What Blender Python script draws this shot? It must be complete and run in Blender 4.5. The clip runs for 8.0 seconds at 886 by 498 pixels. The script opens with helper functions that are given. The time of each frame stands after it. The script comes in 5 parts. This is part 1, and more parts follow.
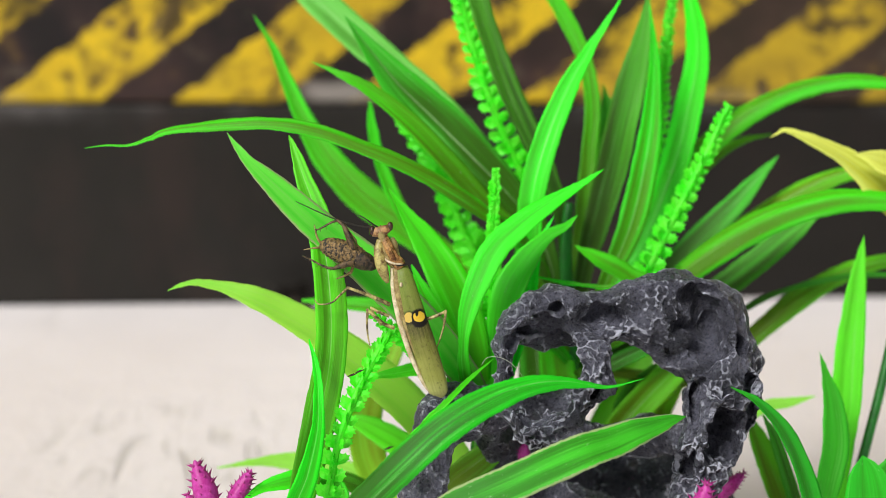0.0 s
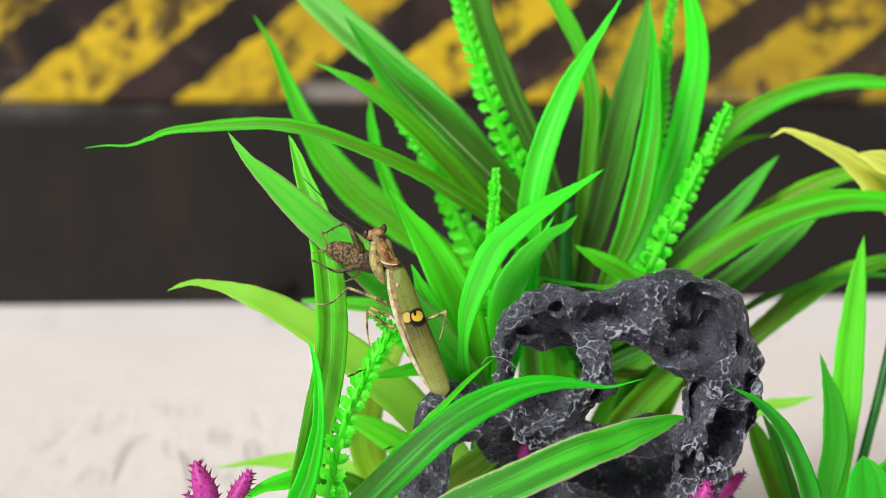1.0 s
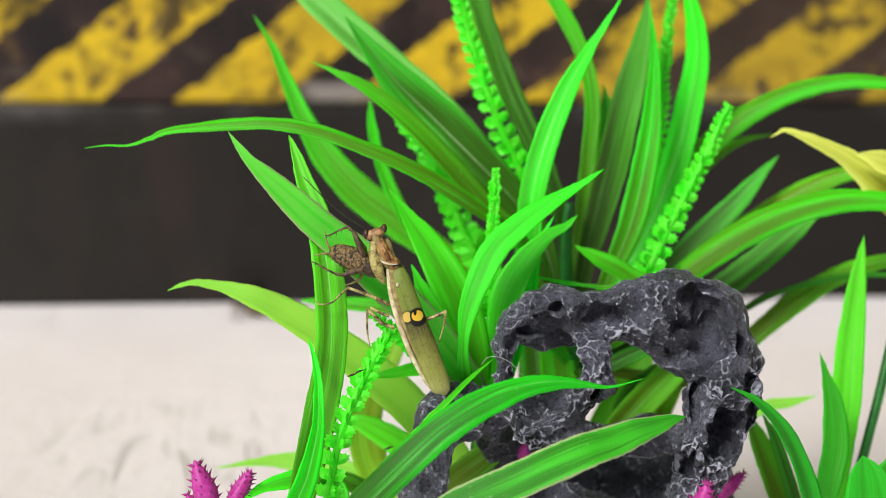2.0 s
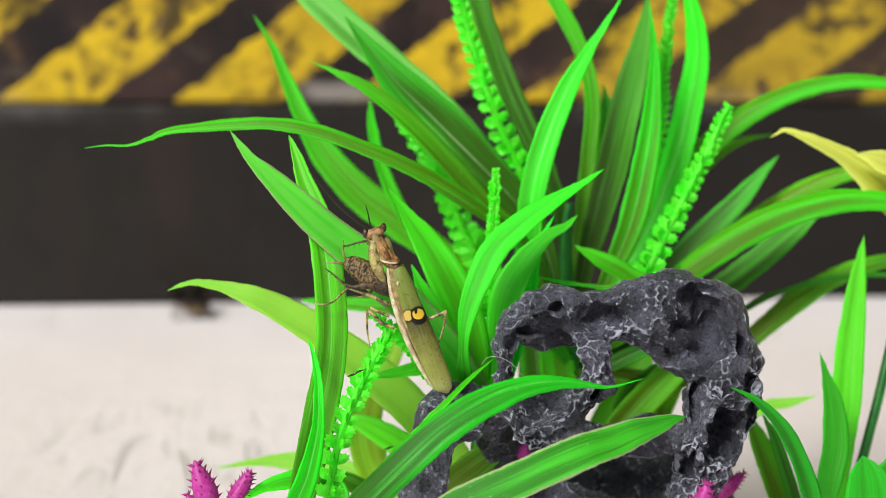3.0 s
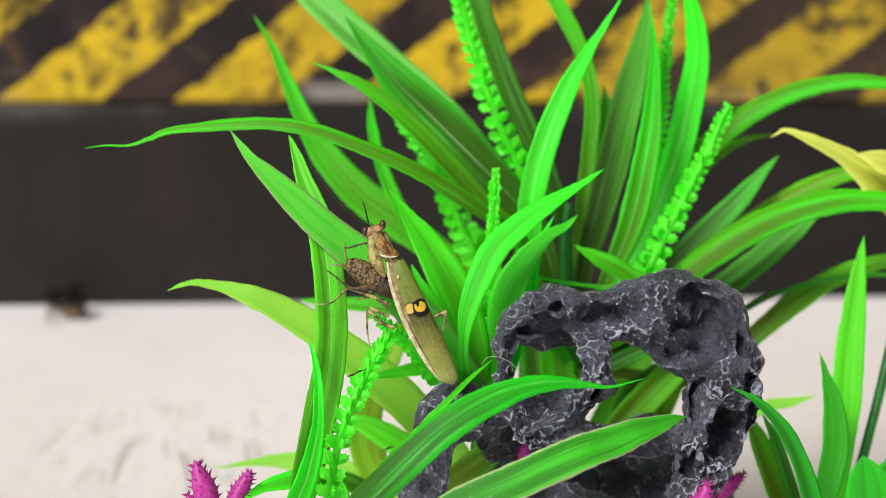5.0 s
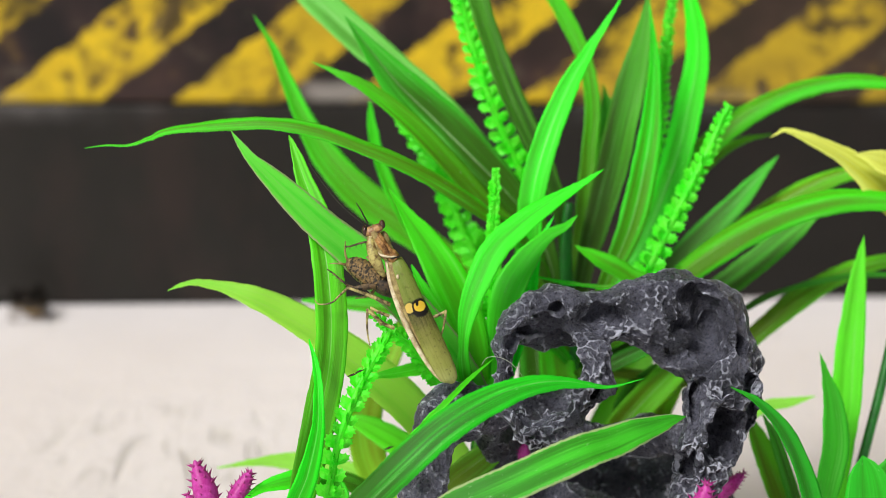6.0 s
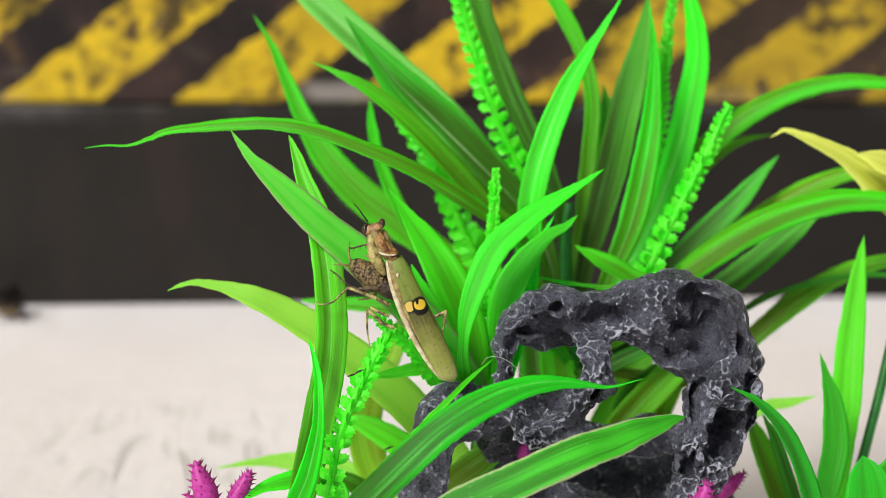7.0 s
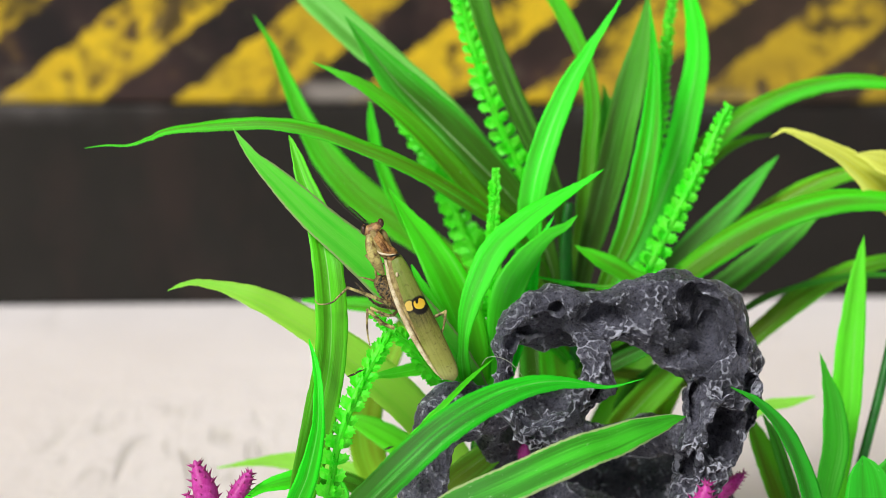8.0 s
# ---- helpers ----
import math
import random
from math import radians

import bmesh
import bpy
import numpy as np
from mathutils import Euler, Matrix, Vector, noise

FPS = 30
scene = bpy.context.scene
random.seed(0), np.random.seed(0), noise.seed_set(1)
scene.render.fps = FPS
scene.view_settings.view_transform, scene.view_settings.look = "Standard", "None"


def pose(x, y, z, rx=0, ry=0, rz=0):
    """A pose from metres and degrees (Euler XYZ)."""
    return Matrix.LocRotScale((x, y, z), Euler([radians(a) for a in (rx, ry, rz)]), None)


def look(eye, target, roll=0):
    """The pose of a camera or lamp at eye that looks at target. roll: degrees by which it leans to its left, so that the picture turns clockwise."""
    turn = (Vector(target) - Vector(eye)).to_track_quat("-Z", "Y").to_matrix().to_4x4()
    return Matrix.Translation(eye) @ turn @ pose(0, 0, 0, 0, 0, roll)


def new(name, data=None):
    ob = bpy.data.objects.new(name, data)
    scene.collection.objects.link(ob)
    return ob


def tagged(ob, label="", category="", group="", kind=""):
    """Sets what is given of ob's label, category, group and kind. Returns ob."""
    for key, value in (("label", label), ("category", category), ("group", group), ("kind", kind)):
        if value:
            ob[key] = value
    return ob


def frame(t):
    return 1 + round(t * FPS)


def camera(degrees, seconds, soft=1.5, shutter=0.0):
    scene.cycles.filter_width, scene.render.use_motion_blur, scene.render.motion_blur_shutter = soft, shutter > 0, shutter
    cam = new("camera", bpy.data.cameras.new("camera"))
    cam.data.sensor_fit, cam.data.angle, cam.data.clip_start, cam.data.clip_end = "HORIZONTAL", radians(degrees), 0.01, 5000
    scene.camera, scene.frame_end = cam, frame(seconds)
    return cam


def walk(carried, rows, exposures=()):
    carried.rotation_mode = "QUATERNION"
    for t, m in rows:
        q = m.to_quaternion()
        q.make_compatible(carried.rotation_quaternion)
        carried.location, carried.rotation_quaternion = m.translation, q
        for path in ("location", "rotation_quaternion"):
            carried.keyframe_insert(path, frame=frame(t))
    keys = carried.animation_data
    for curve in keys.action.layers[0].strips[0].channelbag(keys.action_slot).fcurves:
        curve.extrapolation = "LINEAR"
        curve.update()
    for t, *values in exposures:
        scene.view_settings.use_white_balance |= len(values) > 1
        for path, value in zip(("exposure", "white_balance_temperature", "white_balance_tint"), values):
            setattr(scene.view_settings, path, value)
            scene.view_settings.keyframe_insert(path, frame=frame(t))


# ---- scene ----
import functools

# ---- camera ----
cam = camera(30, 8.0, soft=0.85)
cam.data.dof.use_dof = True
cam.data.dof.focus_distance = 0.33
cam.data.dof.aperture_fstop = 13.0
EYE = (0.0, -0.36, 0.2)
HERE = look(EYE, (0.0, -0.36 + math.cos(radians(15)), 0.2 - math.sin(radians(15))), 0.77)
walk(cam, [(0.0, HERE), (8.0, HERE)], exposures=[(0.0, 0.0), (8.0, 0.0)])

# ---- light: bright overcast daylight, a wide soft sun high behind the viewer ----
SUN_HIGH, SUN_ROUND = radians(47), radians(222)
world = bpy.data.worlds.new("overcast_sky")
scene.world = world
world.use_nodes = True
wn, wl = world.node_tree.nodes, world.node_tree.links
sky = wn.new("ShaderNodeTexSky")
sky.sky_type = "NISHITA"
sky.sun_disc = False
sky.sun_elevation, sky.sun_rotation = SUN_HIGH, SUN_ROUND
sky.air_density, sky.dust_density, sky.ozone_density = 1.0, 4.0, 1.0
grey = wn.new("ShaderNodeHueSaturation")
grey.inputs["Saturation"].default_value = 0.25
wl.new(sky.outputs[0], grey.inputs["Color"])
wl.new(grey.outputs[0], wn["Background"].inputs["Color"])
wn["Background"].inputs["Strength"].default_value = 0.061
sun = new("sun", bpy.data.lights.new("sun", "SUN"))
sun.data.energy, sun.data.angle, sun.data.color = 3.1, radians(18), (1.0, 0.975, 0.95)
toward = Vector((math.sin(SUN_ROUND) * math.cos(SUN_HIGH), math.cos(SUN_ROUND) * math.cos(SUN_HIGH), math.sin(SUN_HIGH)))
sun.matrix_world = look(toward * 3, (0, 0, 0))


# ---- materials ----
def srgb(r, g, b):
    return (*[(c / 255 / 12.92) if c < 10.3 else ((c / 255 + 0.055) / 1.055) ** 2.4 for c in (r, g, b)], 1.0)


class Nodes:
    """A small writer of node materials."""

    def __init__(self, name, rough=0.5, spec=0.5):
        self.mat = bpy.data.materials.new(name)
        self.mat.use_nodes = True
        self.n, self.l = self.mat.node_tree.nodes, self.mat.node_tree.links
        self.bsdf = self.n["Principled BSDF"]
        self.bsdf.inputs["Roughness"].default_value = rough
        self.bsdf.inputs["Specular IOR Level"].default_value = spec

    def put(self, value, socket):
        if isinstance(value, bpy.types.NodeSocket):
            self.l.new(value, socket)
        else:
            socket.default_value = value

    def add(self, kind, **inputs):
        node = self.n.new(kind)
        for key, value in inputs.items():
            self.put(value, node.inputs[key.replace("_", " ")])
        return node

    def math(self, op, a, b=0.0, c=0.0):
        node = self.n.new("ShaderNodeMath")
        node.operation = op
        for k, v in enumerate((a, b, c)):
            self.put(v, node.inputs[k])
        return node.outputs[0]

    def coords(self, which="Object", scale=(1, 1, 1)):
        c = self.n.new("ShaderNodeTexCoord")
        m = self.n.new("ShaderNodeMapping")
        m.inputs["Scale"].default_value = scale
        self.l.new(c.outputs[which], m.inputs["Vector"])
        return m.outputs[0]

    def noise(self, vec, scale, detail=3.0, rough=0.55, distort=0.0):
        return self.add("ShaderNodeTexNoise", Vector=vec, Scale=scale, Detail=detail, Roughness=rough, Distortion=distort).outputs["Fac"]

    def ramp(self, fac, stops, smooth=False):
        r = self.n.new("ShaderNodeValToRGB")
        r.color_ramp.interpolation = "EASE" if smooth else "LINEAR"
        els = r.color_ramp.elements
        while len(els) < len(stops):
            els.new(0.5)
        for e, (p, c) in zip(els, stops):
            e.position = p
            e.color = c if not isinstance(c, (int, float)) else (c, c, c, 1)
        self.l.new(fac, r.inputs[0])
        return r.outputs[0]

    def mix(self, fac, a, b, how="MIX"):
        m = self.n.new("ShaderNodeMix")
        m.data_type, m.blend_type = "RGBA", how
        self.put(fac, m.inputs["Factor"])
        self.put(a, m.inputs[6])
        self.put(b, m.inputs[7])
        return m.outputs[2]

    def bump(self, height, strength=0.3, dist=0.001):
        b = self.add("ShaderNodeBump", Height=height, Strength=strength, Distance=dist)
        self.l.new(b.outputs[0], self.bsdf.inputs["Normal"])

    def base(self, colour):
        self.put(colour, self.bsdf.inputs["Base Color"])
        return self

    def sheer(self, colour, part):
        """Lets part of the light through, as thin plastic or wing does."""
        t = self.add("ShaderNodeBsdfTranslucent", Color=colour)
        m = self.n.new("ShaderNodeMixShader")
        m.inputs[0].default_value = part
        out = self.n["Material Output"]
        self.l.new(self.bsdf.outputs[0], m.inputs[1])
        self.l.new(t.outputs[0], m.inputs[2])
        self.l.new(m.outputs[0], out.inputs["Surface"])


def leaf_material(name, bright, deep, streak, sheer=0.15, fade=0.58, wear=0.0):
    """Moulded fabric-plastic leaf: bright margins and tip, sprayed deeper along its middle, with fine lengthwise
    fibres; fade also paints shade into its base.
    """
    k = Nodes(name, 0.42, 0.34)
    rnd = k.n.new("ShaderNodeObjectInfo").outputs["Random"]
    uvn = k.n.new("ShaderNodeUVMap")
    uvn.uv_map = "UVMap"
    uv = uvn.outputs[0]
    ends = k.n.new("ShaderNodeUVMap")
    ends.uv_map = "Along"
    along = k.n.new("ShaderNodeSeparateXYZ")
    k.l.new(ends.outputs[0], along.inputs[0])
    shift = k.add("ShaderNodeCombineXYZ", X=k.math("MULTIPLY", rnd, 37.0), Y=k.math("MULTIPLY", rnd, 11.0))
    move = k.n.new("ShaderNodeVectorMath")
    k.l.new(uv, move.inputs[0])
    k.l.new(shift.outputs[0], move.inputs[1])

    def stretched(across, lengthwise, detail, rough):
        m = k.n.new("ShaderNodeMapping")
        m.inputs["Scale"].default_value = (across, lengthwise, 1)
        k.l.new(move.outputs[0], m.inputs["Vector"])
        return k.noise(m.outputs[0], 1.0, detail, rough)

    broad, mid, fibre, dash = stretched(3.4, 0.55, 2.0, 0.5), stretched(10.0, 0.8, 3.0, 0.6), stretched(58.0, 1.4, 4.0, 0.7), stretched(30.0, 11.0, 3.0, 0.6)
    rim = k.math("ABSOLUTE", k.math("SUBTRACT", k.math("MULTIPLY", along.outputs[1], 2.0), 1.0))
    ragged = k.noise(k.coords("Object"), 900.0, 3.0, 0.65)
    tone = k.math("ADD", k.math("ADD", k.math("MULTIPLY", broad, 1.15), k.math("MULTIPLY", mid, 0.42)), k.math("SUBTRACT", k.math("MULTIPLY", fibre, 0.6), 0.51))
    # fade deepens the base: sprayed colour plus painted shade among the leaves
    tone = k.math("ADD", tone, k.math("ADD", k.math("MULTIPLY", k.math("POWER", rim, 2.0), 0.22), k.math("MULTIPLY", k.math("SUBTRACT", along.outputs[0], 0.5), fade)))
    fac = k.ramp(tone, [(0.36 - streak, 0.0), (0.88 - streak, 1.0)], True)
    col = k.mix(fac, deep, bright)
    # rubbed streaks along the veins, the pale rib, the dry edge, specks of dust
    rubbed = k.math("MULTIPLY", k.ramp(k.math("ADD", mid, k.math("MULTIPLY", fibre, 0.45)), [(0.80, 0.0), (0.97, 0.36)]), k.ramp(broad, [(0.4, 0.15), (0.6, 1.0)]))
    col = k.mix(rubbed, col, srgb(178, 216, 150))
    rib = k.math("MULTIPLY", k.ramp(k.math("ADD", rim, k.math("MULTIPLY", k.math("SUBTRACT", fibre, 0.5), 0.08)), [(0.015, 0.36), (0.05, 0.0)]), k.ramp(k.math("ADD", k.math("MULTIPLY", rnd, 0.5), mid), [(0.80, 0.0), (1.0, 1.0)]))
    col = k.mix(rib, col, srgb(206, 232, 178))
    col = k.mix(k.ramp(k.math("ADD", rim, k.math("MULTIPLY", ragged, 0.2)), [(1.0 - 0.04 * wear, 0.0), (1.07 - 0.03 * wear, 0.8)]), col, srgb(190, 200, 146))
    col = k.mix(k.ramp(k.math("ADD", dash, k.math("MULTIPLY", ragged, 0.5)), [(0.97 - 0.05 * wear, 0.0), (1.06 - 0.02 * wear, 0.45)]), col, srgb(204, 232, 186))
    vary = k.add("ShaderNodeHueSaturation", Hue=k.math("ADD", k.math("MULTIPLY", rnd, 0.016), 0.492), Value=k.math("ADD", k.math("MULTIPLY", rnd, 0.26), 0.88), Color=col)
    col = vary.outputs[0]
    k.base(col)
    k.put(k.math("ADD", k.math("MULTIPLY", fibre, 0.3), k.math("ADD", k.math("MULTIPLY", rubbed, 0.3), 0.32)), k.bsdf.inputs["Roughness"])
    k.bump(k.math("ADD", fibre, k.math("ADD", k.math("MULTIPLY", mid, 0.8), k.math("MULTIPLY", ragged, 0.3))), 0.3, 0.0006)
    k.sheer(col, sheer)
    return k.mat


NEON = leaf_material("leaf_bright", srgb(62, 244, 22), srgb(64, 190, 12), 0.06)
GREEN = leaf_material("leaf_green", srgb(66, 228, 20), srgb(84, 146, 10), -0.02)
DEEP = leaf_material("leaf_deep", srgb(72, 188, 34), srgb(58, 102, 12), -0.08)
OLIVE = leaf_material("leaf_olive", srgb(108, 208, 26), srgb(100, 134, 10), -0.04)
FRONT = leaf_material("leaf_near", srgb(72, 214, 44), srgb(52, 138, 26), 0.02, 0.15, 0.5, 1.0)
# strong fade here paints in the shadow over the arching leaf's base
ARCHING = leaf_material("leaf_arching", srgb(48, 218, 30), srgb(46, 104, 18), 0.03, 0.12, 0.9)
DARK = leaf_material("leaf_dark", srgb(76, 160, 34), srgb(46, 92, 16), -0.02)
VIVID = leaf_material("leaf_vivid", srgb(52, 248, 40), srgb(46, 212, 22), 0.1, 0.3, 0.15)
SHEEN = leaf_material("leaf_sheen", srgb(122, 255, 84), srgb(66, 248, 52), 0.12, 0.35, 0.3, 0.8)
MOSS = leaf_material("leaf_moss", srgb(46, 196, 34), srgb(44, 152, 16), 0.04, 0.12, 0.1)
# base end lightened in colour to offset the shade that falls on it
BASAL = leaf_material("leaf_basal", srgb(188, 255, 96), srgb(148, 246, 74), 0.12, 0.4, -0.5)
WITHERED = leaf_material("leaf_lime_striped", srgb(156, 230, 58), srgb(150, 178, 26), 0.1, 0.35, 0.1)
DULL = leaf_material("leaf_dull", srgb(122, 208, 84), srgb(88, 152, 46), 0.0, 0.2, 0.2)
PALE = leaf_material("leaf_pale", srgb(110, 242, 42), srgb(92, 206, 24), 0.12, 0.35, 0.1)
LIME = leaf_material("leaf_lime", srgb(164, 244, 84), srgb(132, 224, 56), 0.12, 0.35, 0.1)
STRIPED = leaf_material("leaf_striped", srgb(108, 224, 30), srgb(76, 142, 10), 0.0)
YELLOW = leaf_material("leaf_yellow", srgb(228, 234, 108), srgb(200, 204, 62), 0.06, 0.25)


def plain(name, colour, second, scale=600.0, rough=0.45, sheer=0.0, relief=0.2, metal=0.0):
    k = Nodes(name, rough)
    k.bsdf.inputs["Metallic"].default_value = metal
    v = k.coords("Object")
    a, b = k.noise(v, scale, 3.0), k.noise(v, scale * 4.3, 2.0)
    col = k.mix(k.ramp(k.math("ADD", k.math("MULTIPLY", a, 0.65), k.math("MULTIPLY", b, 0.35)), [(0.36, 0.0), (0.64, 1.0)]), colour, second)
    k.base(col)
    k.bump(b, relief, 0.0004)
    if sheer:
        k.sheer(col, sheer)
    return k.mat


SPIKE = plain("spike_plastic", srgb(72, 255, 26), srgb(132, 255, 70), 400, 0.5, 0.5)
SPIKE_DEEP = plain("spike_plastic_deep", srgb(76, 238, 26), srgb(116, 250, 52), 300, 0.45, 0.45)
STALK = plain("stalk_plastic", srgb(14, 92, 22), srgb(28, 130, 34), 300, 0.4, 0.0)
FLECK = plain("dried_brown", srgb(60, 40, 20), srgb(36, 24, 12), 700, 0.7)
TAN_FIBRE = plain("pale_fibre", srgb(200, 210, 190), srgb(170, 180, 160), 300, 0.4)
MAGENTA = plain("magenta_plastic", srgb(188, 32, 138), srgb(220, 84, 190), 350, 0.45, 0.25)
THORN = plain("thorn_plastic", srgb(146, 28, 98), srgb(196, 66, 156), 900, 0.45, 0.15)

# floor: white-painted concrete with scuffs and trowel marks
k = Nodes("white_concrete", 0.75, 0.3)
v = k.coords("Object")
big, mid, small = k.noise(v, 5.0, 3.0), k.noise(v, 38.0, 4.0, 0.6), k.noise(v, 420.0, 3.0)
col = k.mix(k.ramp(big, [(0.35, 0.0), (0.7, 1.0)]), srgb(231, 226, 225), srgb(220, 213, 210))
marks = k.math("MULTIPLY", k.ramp(k.noise(k.coords("Object", (1.0, 0.45, 1)), 55.0, 4.0, 0.6, 1.5), [(0.58, 0.0), (0.70, 1.0)]), k.ramp(k.noise(v, 9.0, 1.0), [(0.50, 0.0), (0.6, 1.0)]))
place = k.n.new("ShaderNodeVectorMath")
place.operation = "DISTANCE"
k.l.new(v, place.inputs[0])
place.inputs[1].default_value = (-0.088, 0.135, 0.0)
# trowel strokes: their relief, with its grey shading tinted into the paint
swept = k.n.new("ShaderNodeMapping")
swept.inputs["Rotation"].default_value, swept.inputs["Scale"].default_value = (0, 0, radians(24)), (2.2, 0.55, 1)
k.l.new(v, swept.inputs["Vector"])
stroke = k.noise(swept.outputs[0], 62.0, 4.0, 0.6, 0.9)
patch = k.math("MULTIPLY", k.ramp(place.outputs["Value"], [(0.014, 1.0), (0.06, 0.0)], True), k.ramp(stroke, [(0.52, 0.0), (0.66, 1.0)]))
marks = k.math("MAXIMUM", k.math("MULTIPLY", marks, 0.5), patch)
# the plants' soft shadow to the right, painted as a darker floor colour
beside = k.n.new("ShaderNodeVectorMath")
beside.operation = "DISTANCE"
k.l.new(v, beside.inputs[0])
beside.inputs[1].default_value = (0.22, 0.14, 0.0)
plant_shade = k.ramp(k.math("ADD", beside.outputs["Value"], k.math("MULTIPLY", k.math("SUBTRACT", big, 0.5), 0.25)), [(0.06, 0.3), (0.22, 0.0)], True)
col = k.mix(plant_shade, col, srgb(204, 195, 187))
col = k.mix(k.math("MULTIPLY", marks, 0.4), col, srgb(168, 164, 148))
col = k.mix(k.ramp(small, [(0.70, 0.0), (0.78, 0.35)]), col, srgb(170, 160, 150))
k.base(col)
k.bump(k.math("ADD", mid, k.math("ADD", k.math("MULTIPLY", small, 0.25), k.math("MULTIPLY", marks, -0.5))), 0.85, 0.002)
FLOOR = k.mat

# black base of the wall: dull paint with dust
k = Nodes("black_paint", 0.5, 0.25)
v = k.coords("Object")
dust = k.noise(v, 14.0, 4.0, 0.6)
col = k.mix(k.ramp(dust, [(0.35, 0.0), (0.75, 1.0)]), srgb(30, 28, 25), srgb(43, 40, 36))
col = k.mix(k.ramp(k.noise(k.coords("Object", (1, 1, 0.5)), 24.0, 4.0, 0.65), [(0.5, 0.0), (0.72, 0.5)]), col, srgb(58, 44, 40))
col = k.mix(k.ramp(k.noise(v, 170.0, 2.0), [(0.70, 0.0), (0.76, 0.35)]), col, srgb(84, 72, 66))
edge = k.n.new("ShaderNodeSeparateXYZ")
k.l.new(v, edge.inputs[0])
worn = k.math("MULTIPLY", k.ramp(k.math("ADD", edge.outputs[2], k.math("MULTIPLY", k.noise(v, 40.0, 3.0), 0.014)), [(0.083, 0.0), (0.0885, 1.0)]), k.ramp(k.noise(k.coords("Object", (1, 1, 0.2)), 16.0, 3.0), [(0.5, 0.0), (0.66, 0.6)]))
col = k.mix(worn, col, srgb(110, 106, 104))
# right stretch darkened: the plants' soft shade painted into the black
shade_right = k.math("ADD", k.math("ABSOLUTE", k.math("SUBTRACT", edge.outputs[0], 0.22)), k.math("MULTIPLY", k.math("SUBTRACT", k.noise(v, 9.0, 3.0), 0.5), 0.12))
col = k.mix(k.ramp(shade_right, [(0.12, 0.55), (0.22, 0.0)], True), col, srgb(22, 19, 16))
k.base(col)
k.bump(k.noise(v, 260.0, 3.0), 0.3, 0.001)
BLACK = k.mat

# hazard stripes: worn yellow paint over dark paint
k = Nodes("hazard_paint", 0.5, 0.4)
v = k.coords("Object")
sep = k.n.new("ShaderNodeSeparateXYZ")
k.l.new(v, sep.inputs[0])
wob = k.math("ADD", k.math("MULTIPLY", k.math("SUBTRACT", k.noise(v, 60.0, 3.0), 0.5), 0.008), k.math("MULTIPLY", k.math("SUBTRACT", k.noise(v, 240.0, 3.0, 0.65), 0.5), 0.006))
along = k.math("ADD", k.math("SUBTRACT", k.math("ADD", sep.outputs[0], 0.1105), k.math("DIVIDE", k.math("SUBTRACT", sep.outputs[2], 0.083), 0.80)), wob)
phase = k.math("FRACT", k.math("ADD", k.math("DIVIDE", along, 0.0695), 20.0))
stripe = k.ramp(k.math("PINGPONG", k.math("SUBTRACT", phase, 0.28 + 0.0), 1.0), [(0.295, 1.0), (0.315, 0.0)])
chips = k.math("MULTIPLY", k.ramp(k.noise(v, 75.0, 5.0, 0.65), [(0.38, 0.05), (0.47, 1.0)]), k.ramp(k.noise(v, 34.0, 6.0, 0.7, 0.6), [(0.40, 0.1), (0.49, 1.0)]))
thinp = k.ramp(k.noise(v, 22.0, 4.0, 0.6), [(0.30, 0.55), (0.55, 1.0)])
yellow = k.mix(k.noise(v, 40.0, 4.0), srgb(232, 200, 30), srgb(206, 168, 28))
dark = k.mix(k.ramp(k.noise(v, 28.0, 4.0), [(0.4, 0.0), (0.7, 1.0)]), srgb(20, 11, 11), srgb(62, 42, 38))
dark = k.mix(k.ramp(k.noise(v, 90.0, 4.0, 0.65), [(0.58, 0.0), (0.68, 0.5)]), dark, srgb(96, 84, 70))
dark = k.mix(k.ramp(k.noise(v, 55.0, 4.0, 0.65), [(0.60, 0.0), (0.70, 0.35)]), dark, srgb(150, 118, 40))
low = k.ramp(k.math("ADD", sep.outputs[2], k.math("MULTIPLY", k.math("SUBTRACT", k.noise(v, 70.0, 3.0), 0.5), 0.012)), [(0.0840, 1.0), (0.0900, 0.0)])
scuffed = k.math("ADD", k.math("ABSOLUTE", k.math("ADD", sep.outputs[0], 0.044)), k.math("MULTIPLY", k.math("SUBTRACT", k.noise(v, 90.0, 3.0), 0.5), 0.012))
scrape = k.math("MAXIMUM", k.math("MULTIPLY", low, k.ramp(k.noise(k.coords("Object", (1, 1, 0.1)), 13.0, 2.0), [(0.52, 0.0), (0.64, 0.5)])), k.math("MULTIPLY", k.ramp(scuffed, [(0.0105, 1.0), (0.0145, 0.0)]), k.ramp(k.math("ADD", sep.outputs[2], k.math("MULTIPLY", k.math("SUBTRACT", k.noise(v, 110.0, 2.0), 0.5), 0.006)), [(0.0895, 1.0), (0.0935, 0.0)])))
col = k.mix(k.math("MULTIPLY", stripe, k.math("MULTIPLY", chips, thinp)), dark, yellow)
col = k.mix(k.math("MULTIPLY", scrape, 0.7), col, srgb(165, 158, 150))
# stripes browned at right: dirty paint plus plant shade put into the colour
shade_right = k.math("ADD", k.math("ABSOLUTE", k.math("SUBTRACT", sep.outputs[0], 0.22)), k.math("MULTIPLY", k.math("SUBTRACT", k.noise(v, 9.0, 3.0), 0.5), 0.12))
col = k.mix(k.ramp(shade_right, [(0.10, 0.3), (0.22, 0.0)], True), col, srgb(70, 56, 34))
k.base(col)
k.bump(k.noise(v, 180.0, 4.0), 0.35, 0.001)
HAZARD = k.mat

